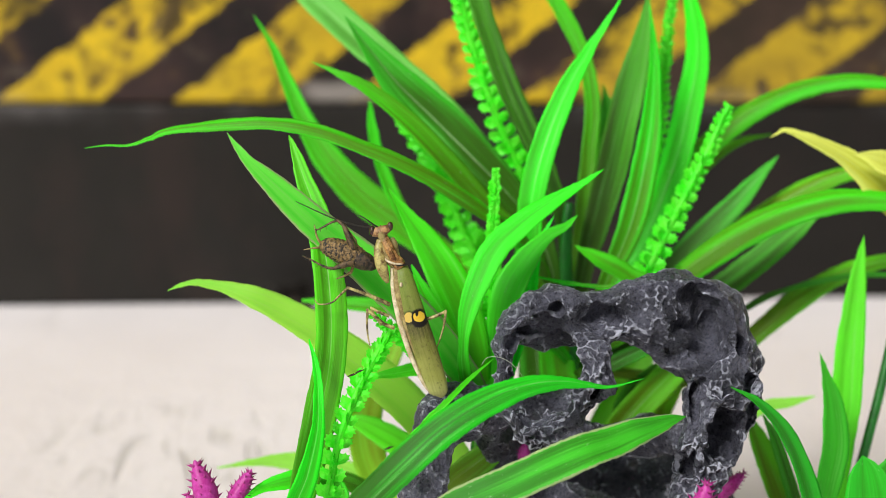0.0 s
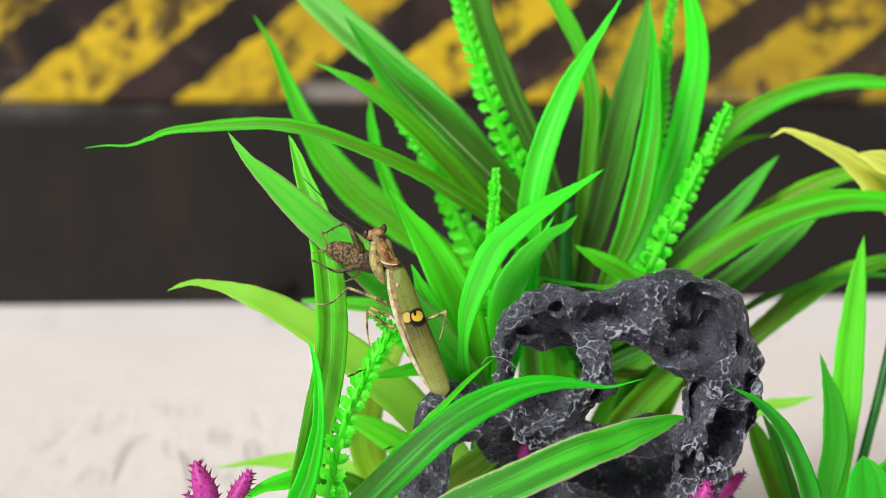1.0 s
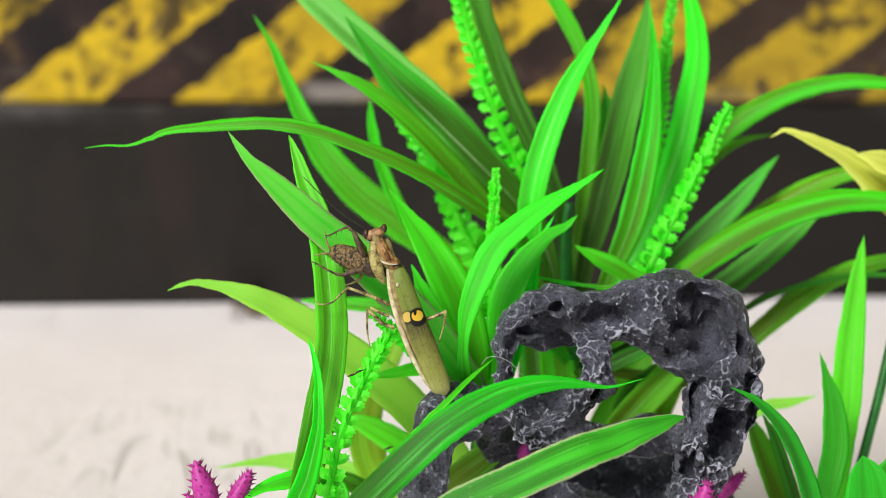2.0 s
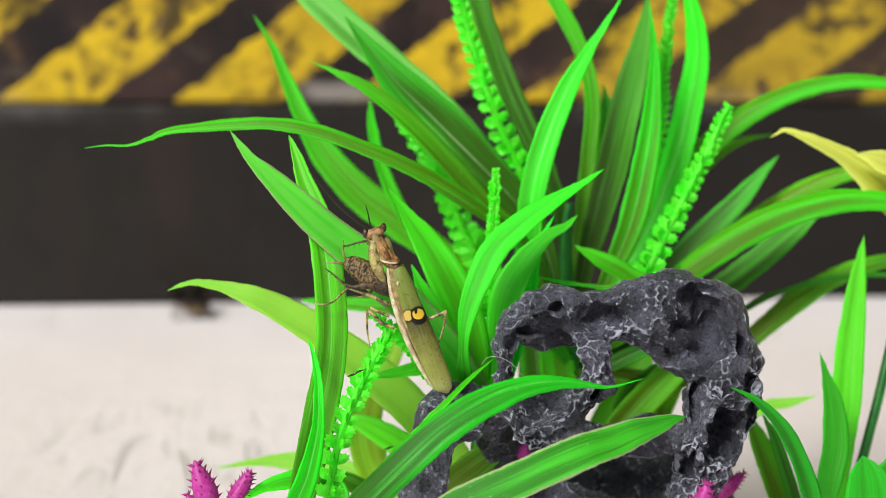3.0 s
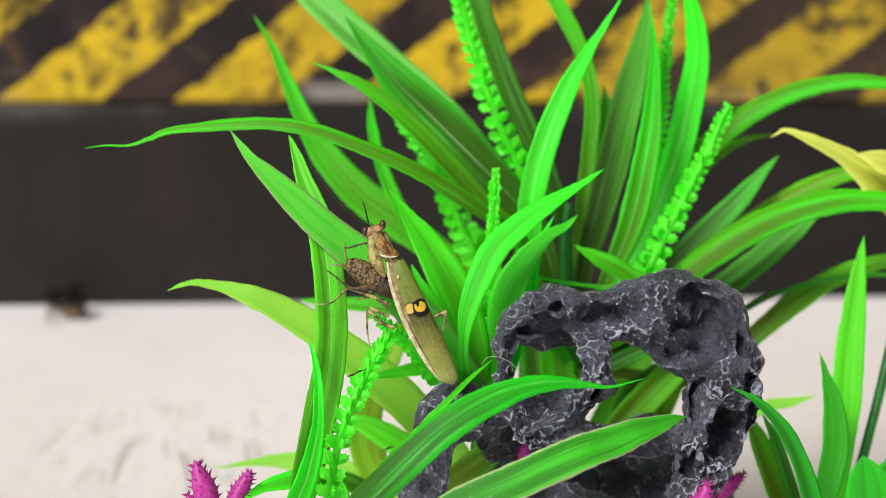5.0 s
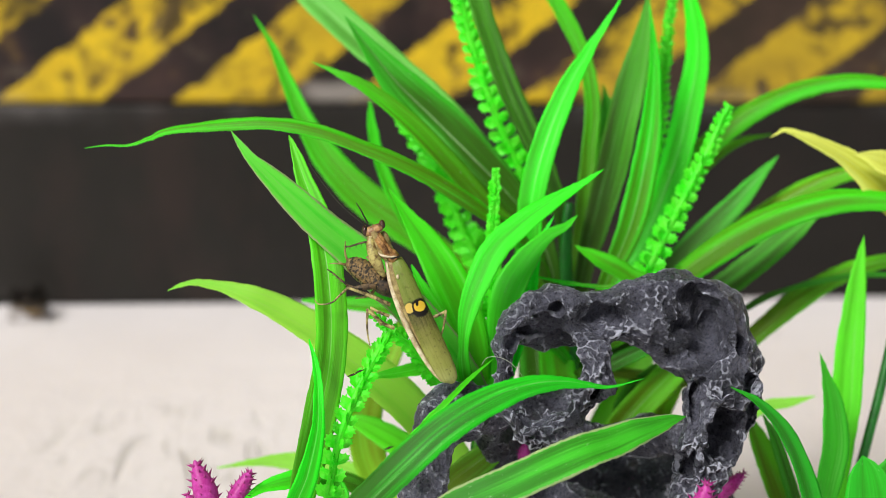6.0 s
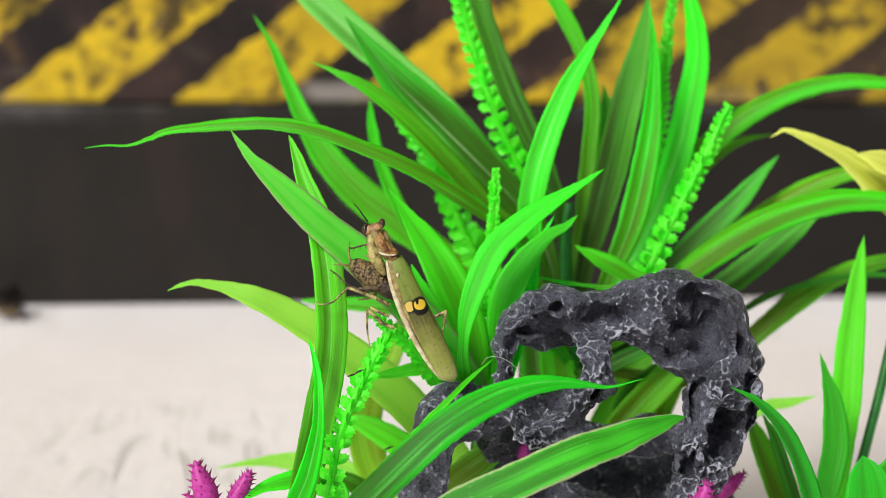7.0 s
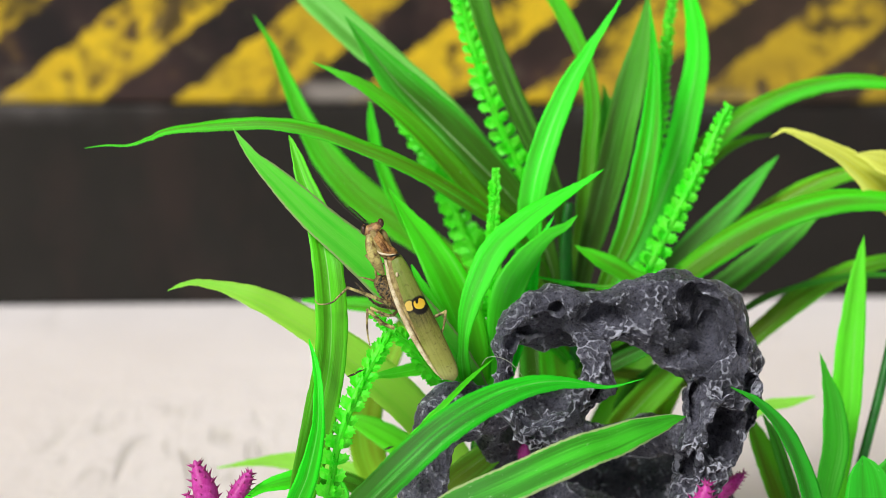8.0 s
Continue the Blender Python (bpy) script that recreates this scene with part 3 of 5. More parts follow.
def rock_arch():
    """Weathered lava arch: limbs blended together, hollows scooped out, foamy pits along the worn parts."""
    arch = [(14.8, -37, 98, 3.5), (18.8, -36, 100, 4.2), (23.5, -35, 100.6, 4.4), (27.6, -34.5, 99.3, 4.4), (32.1, -34, 99.6, 4.7), (37.7, -33, 100, 6.3), (43.6, -32, 99.7, 7.3), (50.4, -31, 99.7, 7.8), (54.9, -32, 97.6, 8.7), (58.3, -35, 91.5, 7.5), (58.3, -40, 85.2, 7.9), (56.7, -43, 80.2, 7.1), (54.7, -46, 75.2, 6), (52.9, -48, 69.2, 5.3), (50.9, -50, 63.3, 6), (50.9, -51, 4, 7.7)]
    ring = [(14.3, -38, 97.6, 2.3), (12.2, -40, 93.7, 2.5), (12.1, -42, 88.3, 2.5), (12.9, -44.5, 83.5, 3), (17.1, -48, 80.1, 3.9), (20.6, -49, 80, 4.1), (25, -48, 81.6, 3.9), (28.4, -46, 85.1, 3.6), (30.6, -45, 89.3, 4.1), (30.1, -44, 93.5, 3.9), (28.4, -41, 96.1, 2.7)]
    bowl = [(17.3, -30, 77, 4.3), (21.8, -27, 74.9, 5.6), (27, -29, 77.6, 4.3)]
    ceiling = [(16.2, -32, 94.4, 3.1), (21.1, -30, 93.6, 3.3), (26.9, -31, 93.8, 3.3)]
    boss = [(54.3, -48, 88, 2.5), (56.7, -48, 85.4, 2.9)]
    flank = [(63.8, -34, 89.3, 3.1), (64.8, -37, 84.2, 2.6), (63.4, -40, 79.7, 2.6)]
    left_leg = [(14.3, -30, 77.7, 3.6), (9.4, -34, 78.1, 5.2), (4.1, -38, 78.8, 6.3), (0.6, -40, 77.6, 5.8), (-1.3, -44, 73.6, 4.6), (-2.1, -48, 67.8, 4.8), (-2.9, -50, 56.3, 7.1), (-2.9, -51, 4, 8.9)]
    inner_leg = [(9.9, -30, 73.9, 4.1), (13.2, -20, 62.9, 4.2), (14.7, -18, 52.6, 5.5), (13.1, -18, 40.3, 7.6), (13.1, -19, 4, 8.7)]
    shelf = [(27.7, -30, 70.7, 4.1), (37.1, -22, 67.3, 4.2), (45.9, -20, 67, 4.2), (53.6, -30, 70.7, 4.3)]
    rubble = [(22.5, -24, 54, 6.2), (30.9, -28, 52.6, 5.4), (38.6, -26, 50.8, 4.9)]
    back = [(23.7, -4, 49.5, 11.8), (39.9, 0, 46.7, 11.9), (56.2, -6, 49.5, 11.7)]
    haunch = [(32.9, -38, 94.7, 3), (39.1, -37, 97.1, 3.2), (44.8, -34, 94.4, 4.2), (49.2, -36, 89.8, 4)]
    recess = [(13.1, -20, 67.5, 4.7), (21, -14, 61.2, 5.3), (28.1, -12, 59.8, 5.3)]
    foot = [(-2, -51, 6, 8), (20, -42, 5, 9), (44, -40, 5, 9), (52, -52, 6, 8)]
    prop = [(16, -22, 40, 9), (16, -20, 4, 11)]
    heel = [(48, -16, 40, 9), (48, -16, 4, 11)]
    limbs = (arch, ring, bowl, ceiling, boss, flank, left_leg, inner_leg, shelf, rubble, back, haunch, recess, foot, prop, heel)
    column_pits = [((53.2, -44, 99.5), (6.2, 12, 9.1)), ((50.9, -43, 103.6), (3.6, 11, 3.8)), ((51.3, -47, 84.8), (1.9, 8, 4.1)), ((55.9, -52, 90.5), (1.2, 3, 1.9)), ((62.6, -45, 87.9), (2.6, 6, 2.7)), ((57.3, -51, 78.9), (4.7, 9, 5.2)), ((49.8, -53, 72.9), (2.3, 5, 1.6)), ((54.2, -54, 75), (2.4, 5, 1.6)), ((63.7, -45, 80.8), (2.3, 6, 2.1)), ((60.8, -42, 95.4), (2.1, 6, 2.7))]
    ring_pits = [((32.5, -40, 99.9), (3.9, 7, 3)), ((24.1, -39, 101), (1.5, 3.5, 1)), ((20.1, -42, 96.5), (6.4, 8.5, 3.1)), ((20.1, -44, 84.9), (6.2, 13, 5)), ((25.7, -43, 90.7), (1.9, 9, 3.4)), ((26.7, -49, 78.2), (1.6, 3.5, 1.1)), ((31.8, -48, 87.5), (1.9, 3, 1)), ((27.8, -44, 98.2), (1, 3, 1)), ((46.3, -36, 93.5), (2.6, 3, 1))]
    leg_pits = [((6.9, -42, 68.9), (4, 22, 3)), ((-0.4, -44, 85.6), (3, 5, 1.9)), ((6.6, -43, 85.6), (2.5, 5, 1.6))]
    foam = [((30.3, -46, 90.6), 5.2), ((29.3, -45, 95), 3.4), ((19.3, -49, 79.3), 6.2), ((24.9, -49, 81.4), 3.4), ((53.1, -52, 74.5), 6.8), ((55.5, -50, 87.6), 5.1), ((16.3, -40, 100.6), 3), ((36, -39, 97.3), 4.1), ((12.2, -43, 89.3), 3.2), ((52.2, -53, 68.3), 5.7), ((63.8, -42, 86), 4.6), ((1.1, -44, 84.6), 4.6), ((48, -36, 95.9), 2.9), ((43.5, -36, 104.3), 3), ((51.5, -46, 90.3), 2.8)]

    def field(p):
        q = p + np.stack([lattice_noise(p, 9.0, s) for s in (1, 2, 3)], 1) * 2.0 + np.stack([lattice_noise(p, 3.6, s) for s in (4, 5, 6)], 1) * 0.9
        best = np.full(len(p), 50.0, np.float32)
        for rows in limbs:
            for (*a, ra), (*b, rb) in zip(rows, rows[1:]):
                a = np.array(a, np.float32)
                d = np.array(b, np.float32) - a
                t = np.clip((q - a) @ d / d.dot(d), 0, 1)
                dist = np.linalg.norm(q - a - t[:, None] * d, axis=1) - (ra + t * (rb - ra))
                h = np.clip(0.5 + 0.5 * (best - dist) / 1.8, 0, 1)
                best = best * (1 - h) + dist * h - 1.8 * h * (1 - h)
        bent = p + np.stack([lattice_noise(p, 5.5, s) * 3.6 + lattice_noise(p, 2.4, s + 5) * 1.7 for s in (51, 52, 53)], 1)
        for c, r in column_pits + ring_pits + leg_pits:
            dist = (np.linalg.norm((bent - np.array(c, np.float32)) / np.array(r, np.float32), axis=1) - 1) * min(r)
            h = np.clip(0.5 - 0.5 * (best + dist) / 0.4, 0, 1)
            best = best * (1 - h) - dist * h + 0.4 * h * (1 - h)
        return np.maximum(best, 0.2 - p[:, 2])

    pts = np.array([p[:3] for rows in limbs for p in rows])
    low, high = pts.min(0) - 13, pts.max(0) + 13
    fine = 0.27
    axes = [np.arange(low[0], high[0], fine),
            np.concatenate([np.arange(low[1], -24, fine), np.arange(-24, high[1], 0.6)]),
            np.concatenate([np.arange(-0.6, 44, 1.1), np.arange(44, high[2], fine)])]
    v, q = surface(lambda p: np.concatenate([field(p[i:i + 30000]) for i in range(0, len(p), 30000)]), axes)
    ends = np.concatenate([q[:, [0, 1]], q[:, [1, 2]], q[:, [2, 3]], q[:, [3, 0]]])
    count = np.bincount(ends[:, 0], minlength=len(v))[:, None] + 1e-9

    def eased(x):
        return np.stack([np.bincount(ends[:, 0], x[ends[:, 1], a], len(v)) for a in range(3)], 1) / count

    def outward(x):
        n = np.cross(x[q[:, 2]] - x[q[:, 0]], x[q[:, 3]] - x[q[:, 1]])
        total = sum(np.stack([np.bincount(q[:, k], n[:, a], len(v)) for a in range(3)], 1) for k in range(4))
        return total / (np.linalg.norm(total, axis=1)[:, None] + 1e-12)

    # pits and grain, pressed in along the surface
    v = eased(v)
    worn = np.zeros(len(v))
    for c, r in foam:
        worn = np.maximum(worn, np.exp(-(((v - np.array(c)) / (r * 1.05)) ** 2).sum(1)))
    worn = np.clip(worn * 1.3 + lattice_noise(v, 4.0, 60) * 0.5, 0, 1)
    vn = v + np.stack([lattice_noise(v, 2.6, s) for s in (21, 22, 23)], 1) * 1.1
    press = 0.9 * bowls(vn, 9.0, 30) + 0.9 * bowls(vn, 5.2, 31) + (0.2 + 1.0 * worn) * bowls(vn, 2.7, 32) + (0.06 + 1.0 * worn) * bowls(vn, 1.45, 33)
    press += 0.6 * np.abs(lattice_noise(vn, 4.0, 34)) + 0.5 * np.abs(lattice_noise(vn, 1.7, 35)) + (0.25 + 0.25 * worn) * lattice_noise(v, 0.8, 9) - 0.85
    v = v - outward(v) * (press * np.clip(v[:, 2] / 3, 0, 1))[:, None]
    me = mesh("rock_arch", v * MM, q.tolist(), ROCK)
    me.attributes.new("worn", "FLOAT", "POINT").data.foreach_set("value", worn.astype(np.float32))
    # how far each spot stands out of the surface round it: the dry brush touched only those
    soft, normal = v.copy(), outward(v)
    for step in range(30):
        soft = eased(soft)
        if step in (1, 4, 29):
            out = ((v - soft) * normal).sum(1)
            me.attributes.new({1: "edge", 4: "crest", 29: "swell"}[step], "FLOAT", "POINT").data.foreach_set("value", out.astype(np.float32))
    return tagged(new("rock_arch", me), "charcoal resin lava-rock arch with pitted hollows and pale dry-brushed ridges", "aquarium ornament")


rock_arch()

# ---- plants ----
def plant_at(x, y, label, category="artificial plant", group="artificial plants"):
    ob = thing("artificial_plant", pose(0, 0, 0), label, category, group)
    v, f = ball((x, y, 2.2), (9, 9, 2.2), 6, 20)
    part("foot", mesh("foot", v, f, STALK), ob)
    return ob


# strap-leaved plant beside the insects
left = plant_at(-26, -52, "bright green plastic plant with long strap leaves and a toothed spike")
stalk(left, [(-26, -52, 1, 2.6), *[(*p, 2.2) for p in [(-24.1, -63, 41.3)]], (*(-25.1, -59.5, 54.2), 1.6)])
leaf(left, STRIPED, [(-25.7, -58.8, 49, 2), (-28.4, -52.6, 60.8, 5), (-24.9, -46.9, 78.1, 6.8), (-22.4, -42.7, 93.5, 6.4), (-23, -38.9, 107.9, 6.4), (-25.7, -31.9, 118.4, 5.5), (-29.1, -25.9, 125.7, 3.5), (-31.3, -22.4, 130.9, 1.6), (-32.5, -20.7, 133.2, 0.2)], (0.25, -0.9, 0.25))
leaf(left, NEON, [(-26.5, -66.1, 52.6, 1.5), (-28.1, -62.6, 65.9, 4.6), (-25.7, -60.4, 73.9, 4.2), (-24, -57.2, 82.1, 2.9), (-24.1, -53.3, 88.9, 2), (-25.1, -49, 93.2, 1.3), (-26.6, -45, 96.6, 0.2)], (0.3, -0.9, 0.2))
leaf(left, NEON, [(-20.2, -53.1, 51.2, 1.8), (-20.6, -46.7, 63.3, 4.2), (-25.2, -45.8, 66.6, 4.9), (-30.3, -47.7, 67.2, 4.4), (-35.2, -49.9, 66.7, 2.7), (-38.4, -52.3, 65.5, 1.2), (-40.3, -53.8, 63.9, 0.2)], (0, -0.6, 0.8))
leaf(left, LIME, [(-12.4, -15, 38.5, 2.6), (-15.6, -2.8, 45.6, 5.3), (-23.7, 1.3, 49.2, 5.6), (-34.5, 3.6, 50.2, 4.5), (-43.8, 3.6, 49.9, 2.1), (-52.5, 3.2, 48.5, 0.3)], (0, -0.7, 0.7))
leaf(left, ARCHING, [(-23.4, -70, 61.1, 2.6), (-16.3, -72, 70.9, 6.2), (-10.6, -73.5, 77.9, 6.5), (-6.2, -73.5, 82.5, 6.7), (-1.2, -72, 86.9, 6.5), (4, -70, 90.3, 6.3), (8.9, -67.5, 92.3, 5.8), (13.7, -65, 93.6, 4.9), (18.8, -62, 93.9, 4), (23.8, -59, 93.2, 2.6), (29.6, -56, 91.5, 1.2), (33.7, -54, 90.6, 0.6), (40.1, -51, 91.3, 0.1)], (0.1, -0.7, 0.7), -0.16)
leaf(left, FRONT, [(-9.3, -72, 66.4, 2.6), (0.2, -74, 72, 6.3), (7.6, -74, 75.6, 7.4), (14.8, -72, 78.2, 7.3), (22, -69, 80.5, 7.3), (28, -66, 82, 7.1), (33.2, -62, 82.2, 6.5), (38, -58, 82.7, 5.7), (42.5, -53, 82.2, 4.4), (46.5, -48, 81.6, 2.5), (49.8, -44, 80.8, 0.2)], (0.0, -0.75, 0.65), 0.06)
leaf(left, OLIVE, [(-1, -26, 54.5, 3.7), (3.9, -25, 58.8, 6.2), (8.1, -24, 61.8, 6.4), (12.4, -23, 65.4, 4.9), (14.8, -22, 67.6, 1)], (0.1, -0.9, 0.3))
spike(left, SPIKE, [(-24.8, -58.9, 52.7), (-22.4, -56.3, 66.2), (-20.1, -53.1, 78.1), (-16.7, -49.7, 87), (-13.7, -46.2, 92.4), (-10.5, -41.8, 97.2)], 8.8, 3.9, 0.6, "toothed bright green spike", seed=3, teeth=0.3)
spike(left, SPIKE, [(3.6, -28.7, 76.5), (-1.3, -31.7, 84.5), (-5.5, -34.2, 90.7), (-9.6, -35.1, 95.1), (-13.8, -35.2, 98.5)], 7.0, 2.7, 0.6, "toothed bright green spike", seed=4, teeth=0.3)

for x, y, z, reach in ((-17.6, -51.2, 91.2, 0.9), (-16.2, -51.0, 91.9, 0.8), (-9.6, -71.6, 84.1, 0.8)):
    bits = [tube([(x - reach, y, z - 0.3, 0.08), (x, y - 0.1, z + 0.1, 0.2), (x + reach, y, z + 0.35, 0.06)], 6, 3), tube([(x, y, z, 0.09), (x + 0.3, y - 0.1, z + 0.5, 0.04)], 5, 3)]
    v, f = joined(bits)
    part("brown_fleck", mesh("brown_fleck", v, f, FLECK), left, "dark brown dried fleck")

# middle plant, rooted behind the rock's foot
middle = plant_at(9, -2, "bright green plastic plant with broad arching strap leaves")
stalk(middle, [(9, -2, 1, 3), (9, -4, 30, 2.4), (*(8.4, -17.8, 55.2), 2.2), (*(8.2, -17.4, 64.4), 1.4)])
holder = leaf(middle, SHEEN, [(8.8, -21.8, 63.5, 2.5), (8.4, -26.6, 76.5, 5.3), (1.6, -31.4, 89.5, 7.1), (-7.3, -33.7, 100.3, 7.9), (-16.6, -34.2, 110, 8.5), (-25.7, -35.2, 117.9, 7.3), (-33.4, -35.3, 125.3, 5.2), (-39, -34.9, 130.6, 2.5), (-41.8, -34, 133.9, 1.1), (-43.5, -33.4, 136.2, 0.1)], (0.1, -0.8, 0.6), 0.07, origin=(8.7, -23, 66.6))
holder.location = Vector((8.7, -23, 66.6)) * MM
leaf(middle, BASAL, [(9, -20, 54.8, 2.5), (1.3, -17.8, 63.1, 8.3), (-7.5, -19.1, 73.5, 9.2), (-17.3, -20.7, 83.2, 9.3), (-27, -20.8, 90.6, 8), (-34.3, -20.6, 94.9, 7), (-40.3, -20.9, 97.9, 5.3), (-46.3, -20.4, 99.8, 3.1), (-52.4, -20.1, 100.8, 1.7), (-56, -20.3, 100.2, 1), (-58.9, -20.6, 99, 0.1)], (0, -0.7, 0.75), 0.08)
leaf(middle, NEON, [(8.8, -21.8, 63.5, 2.5), (5.1, -32.8, 84.4, 3.1), (4.5, -33.8, 92.1, 2.3), (5.3, -32.1, 98.4, 4), (7.4, -29.5, 104.4, 5.2), (11, -25.7, 110.7, 5.7), (16.7, -22.4, 115.5, 5.2), (22.7, -19.3, 119.2, 3.6), (28.2, -16.5, 122, 1.9), (31.9, -14.9, 124.1, 1), (34.2, -13.5, 125.4, 0.1)], (-0.15, -0.85, 0.5), 0.08)
leaf(middle, VIVID, [(9.4, -19.9, 62.8, 2.5), (12, -21.7, 87, 5.4), (13.7, -20.6, 98.7, 7), (17.8, -16.7, 105.6, 5.6), (22.1, -13.5, 109.9, 3.2), (26.5, -10.9, 111.9, 2), (29.5, -8.3, 113.9, 0.1)], (-0.1, -0.75, 0.65))
leaf(middle, VIVID, [(10.1, -18.1, 62, 2.3), (17.9, -16, 92.9, 3.7), (19.5, -13.3, 103, 3.2), (21.7, -10.6, 109.4, 1.5), (24.2, -8.4, 113.6, 0.1)], (-0.3, -0.9, 0.2))
leaf(middle, NEON, [(8.9, -18.1, 62, 2.5), (7.4, -21.7, 83.1, 6.3), (4.8, -21.8, 94.5, 8), (0.8, -21.5, 103.2, 8.4), (-3.5, -19.7, 110.1, 6.3), (-7.8, -18.1, 115.9, 3.1), (-11.7, -16.7, 121.2, 0.1)], (0.15, -0.85, 0.5), 0.1)
leaf(middle, GREEN, [(8.6, -19.9, 62.8, 2.2), (4.1, -26.5, 84.7, 4.1), (-0.3, -26.9, 94.6, 4.5), (-4.2, -26.1, 101.7, 2.9), (-6.6, -24.7, 106.7, 0.2)], (0.2, -0.9, 0.4))
leaf(middle, WITHERED, [(2.9, -8.4, 44.1, 3.1), (-11.6, -2.8, 45.7, 7.4), (-17.3, 0.9, 55.4, 8.2), (-17, 4.9, 66.5, 7.7), (-12.1, 8.6, 76.5, 6.4), (-8.1, 12.7, 84.3, 1.6)], (0.1, -0.9, 0.4))
leaf(middle, PALE, [(7.9, -12.3, 48.7, 2.6), (-2.4, -11.5, 55.8, 6.9), (-10.2, -10.1, 61, 6.4), (-17.2, -9.1, 64.6, 4.6), (-22.6, -8.6, 66.2, 0.5)], (0, -0.7, 0.7))
leaf(middle, PALE, [(10.2, -16.2, 61.3, 2.5), (11.1, -15.4, 75.7, 5.5), (5.7, -18.6, 83, 6.4), (-1.4, -24.5, 84.2, 4.6), (-9.7, -27.8, 83.6, 2.9), (-16.9, -29, 82.8, 0.2)], (0, -0.6, 0.8))
leaf(middle, NEON, [(-15, -64.7, 58.1, 1.1), (-9.3, -61.7, 77, 1.3), (-3.9, -60.9, 83.9, 1.4), (0.8, -58.6, 88.3, 1.3), (5.7, -52.6, 91.4, 0.9), (10.3, -46.9, 93.5, 0.1)], (0.2, -0.8, 0.5))
leaf(middle, GREEN, [(10.6, 1.1, 59.9, 2.6), (2.4, 8.6, 76.7, 5.3), (-5.6, 10.7, 84.3, 5), (-13.6, 11.2, 86.3, 4.2), (-24.2, 11.4, 87, 3.2), (-32.9, 11.5, 87.5, 0.8)], (0, -0.7, 0.7))
leaf(middle, DEEP, [(-9.8, -18.4, 37.4, 3.1), (-12.5, -14.1, 45.7, 5.6), (-18.9, -14.5, 52, 5.1), (-25.7, -15.9, 54.6, 3.3), (-31.3, -17.7, 55.6, 0.5)], (0, -0.6, 0.8))
spike(middle, SPIKE, [(10.2, -14.8, 74.1), (10.3, -14.1, 92.2), (10.4, -12.5, 102.1), (10.8, -10.9, 111.8), (11.2, -7.9, 123)], 5.0, 2.0, 0.8, "bright green spike", seed=5, lean=0.6)

# tall plant behind the rock
tall = plant_at(33, 14, "tall artificial plant with long striped green strap leaves and feathery spikes")
stalk(tall, [(33, 14, 1, 3.4), (33, 13, 30, 2.6), (*(31.1, 10, 73.8), 2.2), (*(29.1, 12.9, 92.4), 1.6), (*(28.9, 15.3, 105.5), 1.3), (*(29.5, 16.7, 110.6), 1.0)])
J = (31.2, 9.6, 72.6)
Q = (*J, 1.8)
leaf(tall, NEON, [Q, *[(19.2, -4, 91.2, 5.1), (19.1, -1.2, 105.6, 5.8), (20.2, 2.1, 117.8, 6.1), (23.3, 6, 128.7, 5.8), (28.1, 11, 139.5, 4.6), (33.3, 15.3, 147.9, 2.4), (37.4, 18, 154.1, 1.2), (39.7, 20, 157.7, 0.5), (41, 20.8, 160.9, 0.1)]], (-0.25, -0.9, 0.3))
leaf(tall, GREEN, [Q, *[(22.7, 2.3, 99.4, 3.1), (17.1, -3.6, 108.1, 3.8), (10.5, -8.4, 113.5, 4.2), (1.8, -12.8, 120.2, 4.4), (-7.9, -15.4, 126.1, 4.3), (-17.5, -16.3, 130.3, 4.1), (-27.1, -16.4, 133.7, 4.1), (-36.5, -17.1, 135.2, 3.8), (-46, -17.2, 134.8, 3.4), (-57.9, -17.5, 133.3, 2), (-62.4, -17.8, 131.5, 1.2), (-66.7, -18, 130.1, 0.7), (-71.2, -18.3, 130.1, 0.4), (-75.7, -18.6, 129.5, 0.1)]], (0, -0.62, 0.8), -0.14)
leaf(tall, DULL, [Q, *[(23.1, 23.5, 101.2, 4.9), (11.7, 29.6, 116.2, 6), (0.7, 34.8, 127.9, 7.1), (-10.5, 39.3, 136.8, 8.2), (-22, 43.7, 145.7, 9.1), (-33, 48.2, 154.7, 7.8), (-41.9, 51.9, 160.7, 2.8)]], (0.2, -0.85, 0.5))
leaf(tall, DEEP, [Q, *[(23.6, 15.3, 101.5, 5.3), (15.4, 16.2, 112.5, 8.2), (7.1, 16.4, 121, 10.5), (-2, 17.7, 129.7, 10.7), (-10.4, 18.7, 137.6, 8.4), (-17.8, 20, 146.2, 4.2), (-23.4, 20.9, 153.2, 0.1)]], (0.2, -0.85, 0.5), 0.12)
leaf(tall, GREEN, [Q, *[(20.1, 10.6, 99.5, 4.5), (9.2, 7.9, 112.6, 5.2), (0, 6.6, 123.3, 5.4), (-8.1, 6.8, 131.5, 4.8), (-15.9, 7.4, 137.6, 3.6), (-22.5, 7.3, 141.3, 2), (-29.8, 8.1, 144.3, 0.1)]], (0.1, -0.75, 0.65))
leaf(tall, GREEN, [Q, *[(12.7, 25, 83.6, 5.5), (1.1, 29.6, 93.2, 6.9), (-9.8, 32.6, 100.3, 8.3), (-20.2, 35.5, 107.4, 8.6), (-28.7, 38.8, 115.7, 7.2), (-34.6, 42.2, 124.8, 5), (-38.7, 45.5, 132.9, 3.5), (-42.8, 48.8, 141.5, 2), (-47.7, 50.9, 149.3, 0.1)]], (0.2, -0.85, 0.5))
leaf(tall, GREEN, [Q, *[(2.3, 28.1, 87.6, 3.3), (-6.1, 30.8, 97.5, 3.6), (-11.8, 33.4, 107.2, 3.6), (-15.5, 35.6, 115.4, 3), (-17.5, 37.6, 123.1, 2.5), (-18.4, 39.5, 130, 0.6)]], (0.3, -0.9, 0.3))
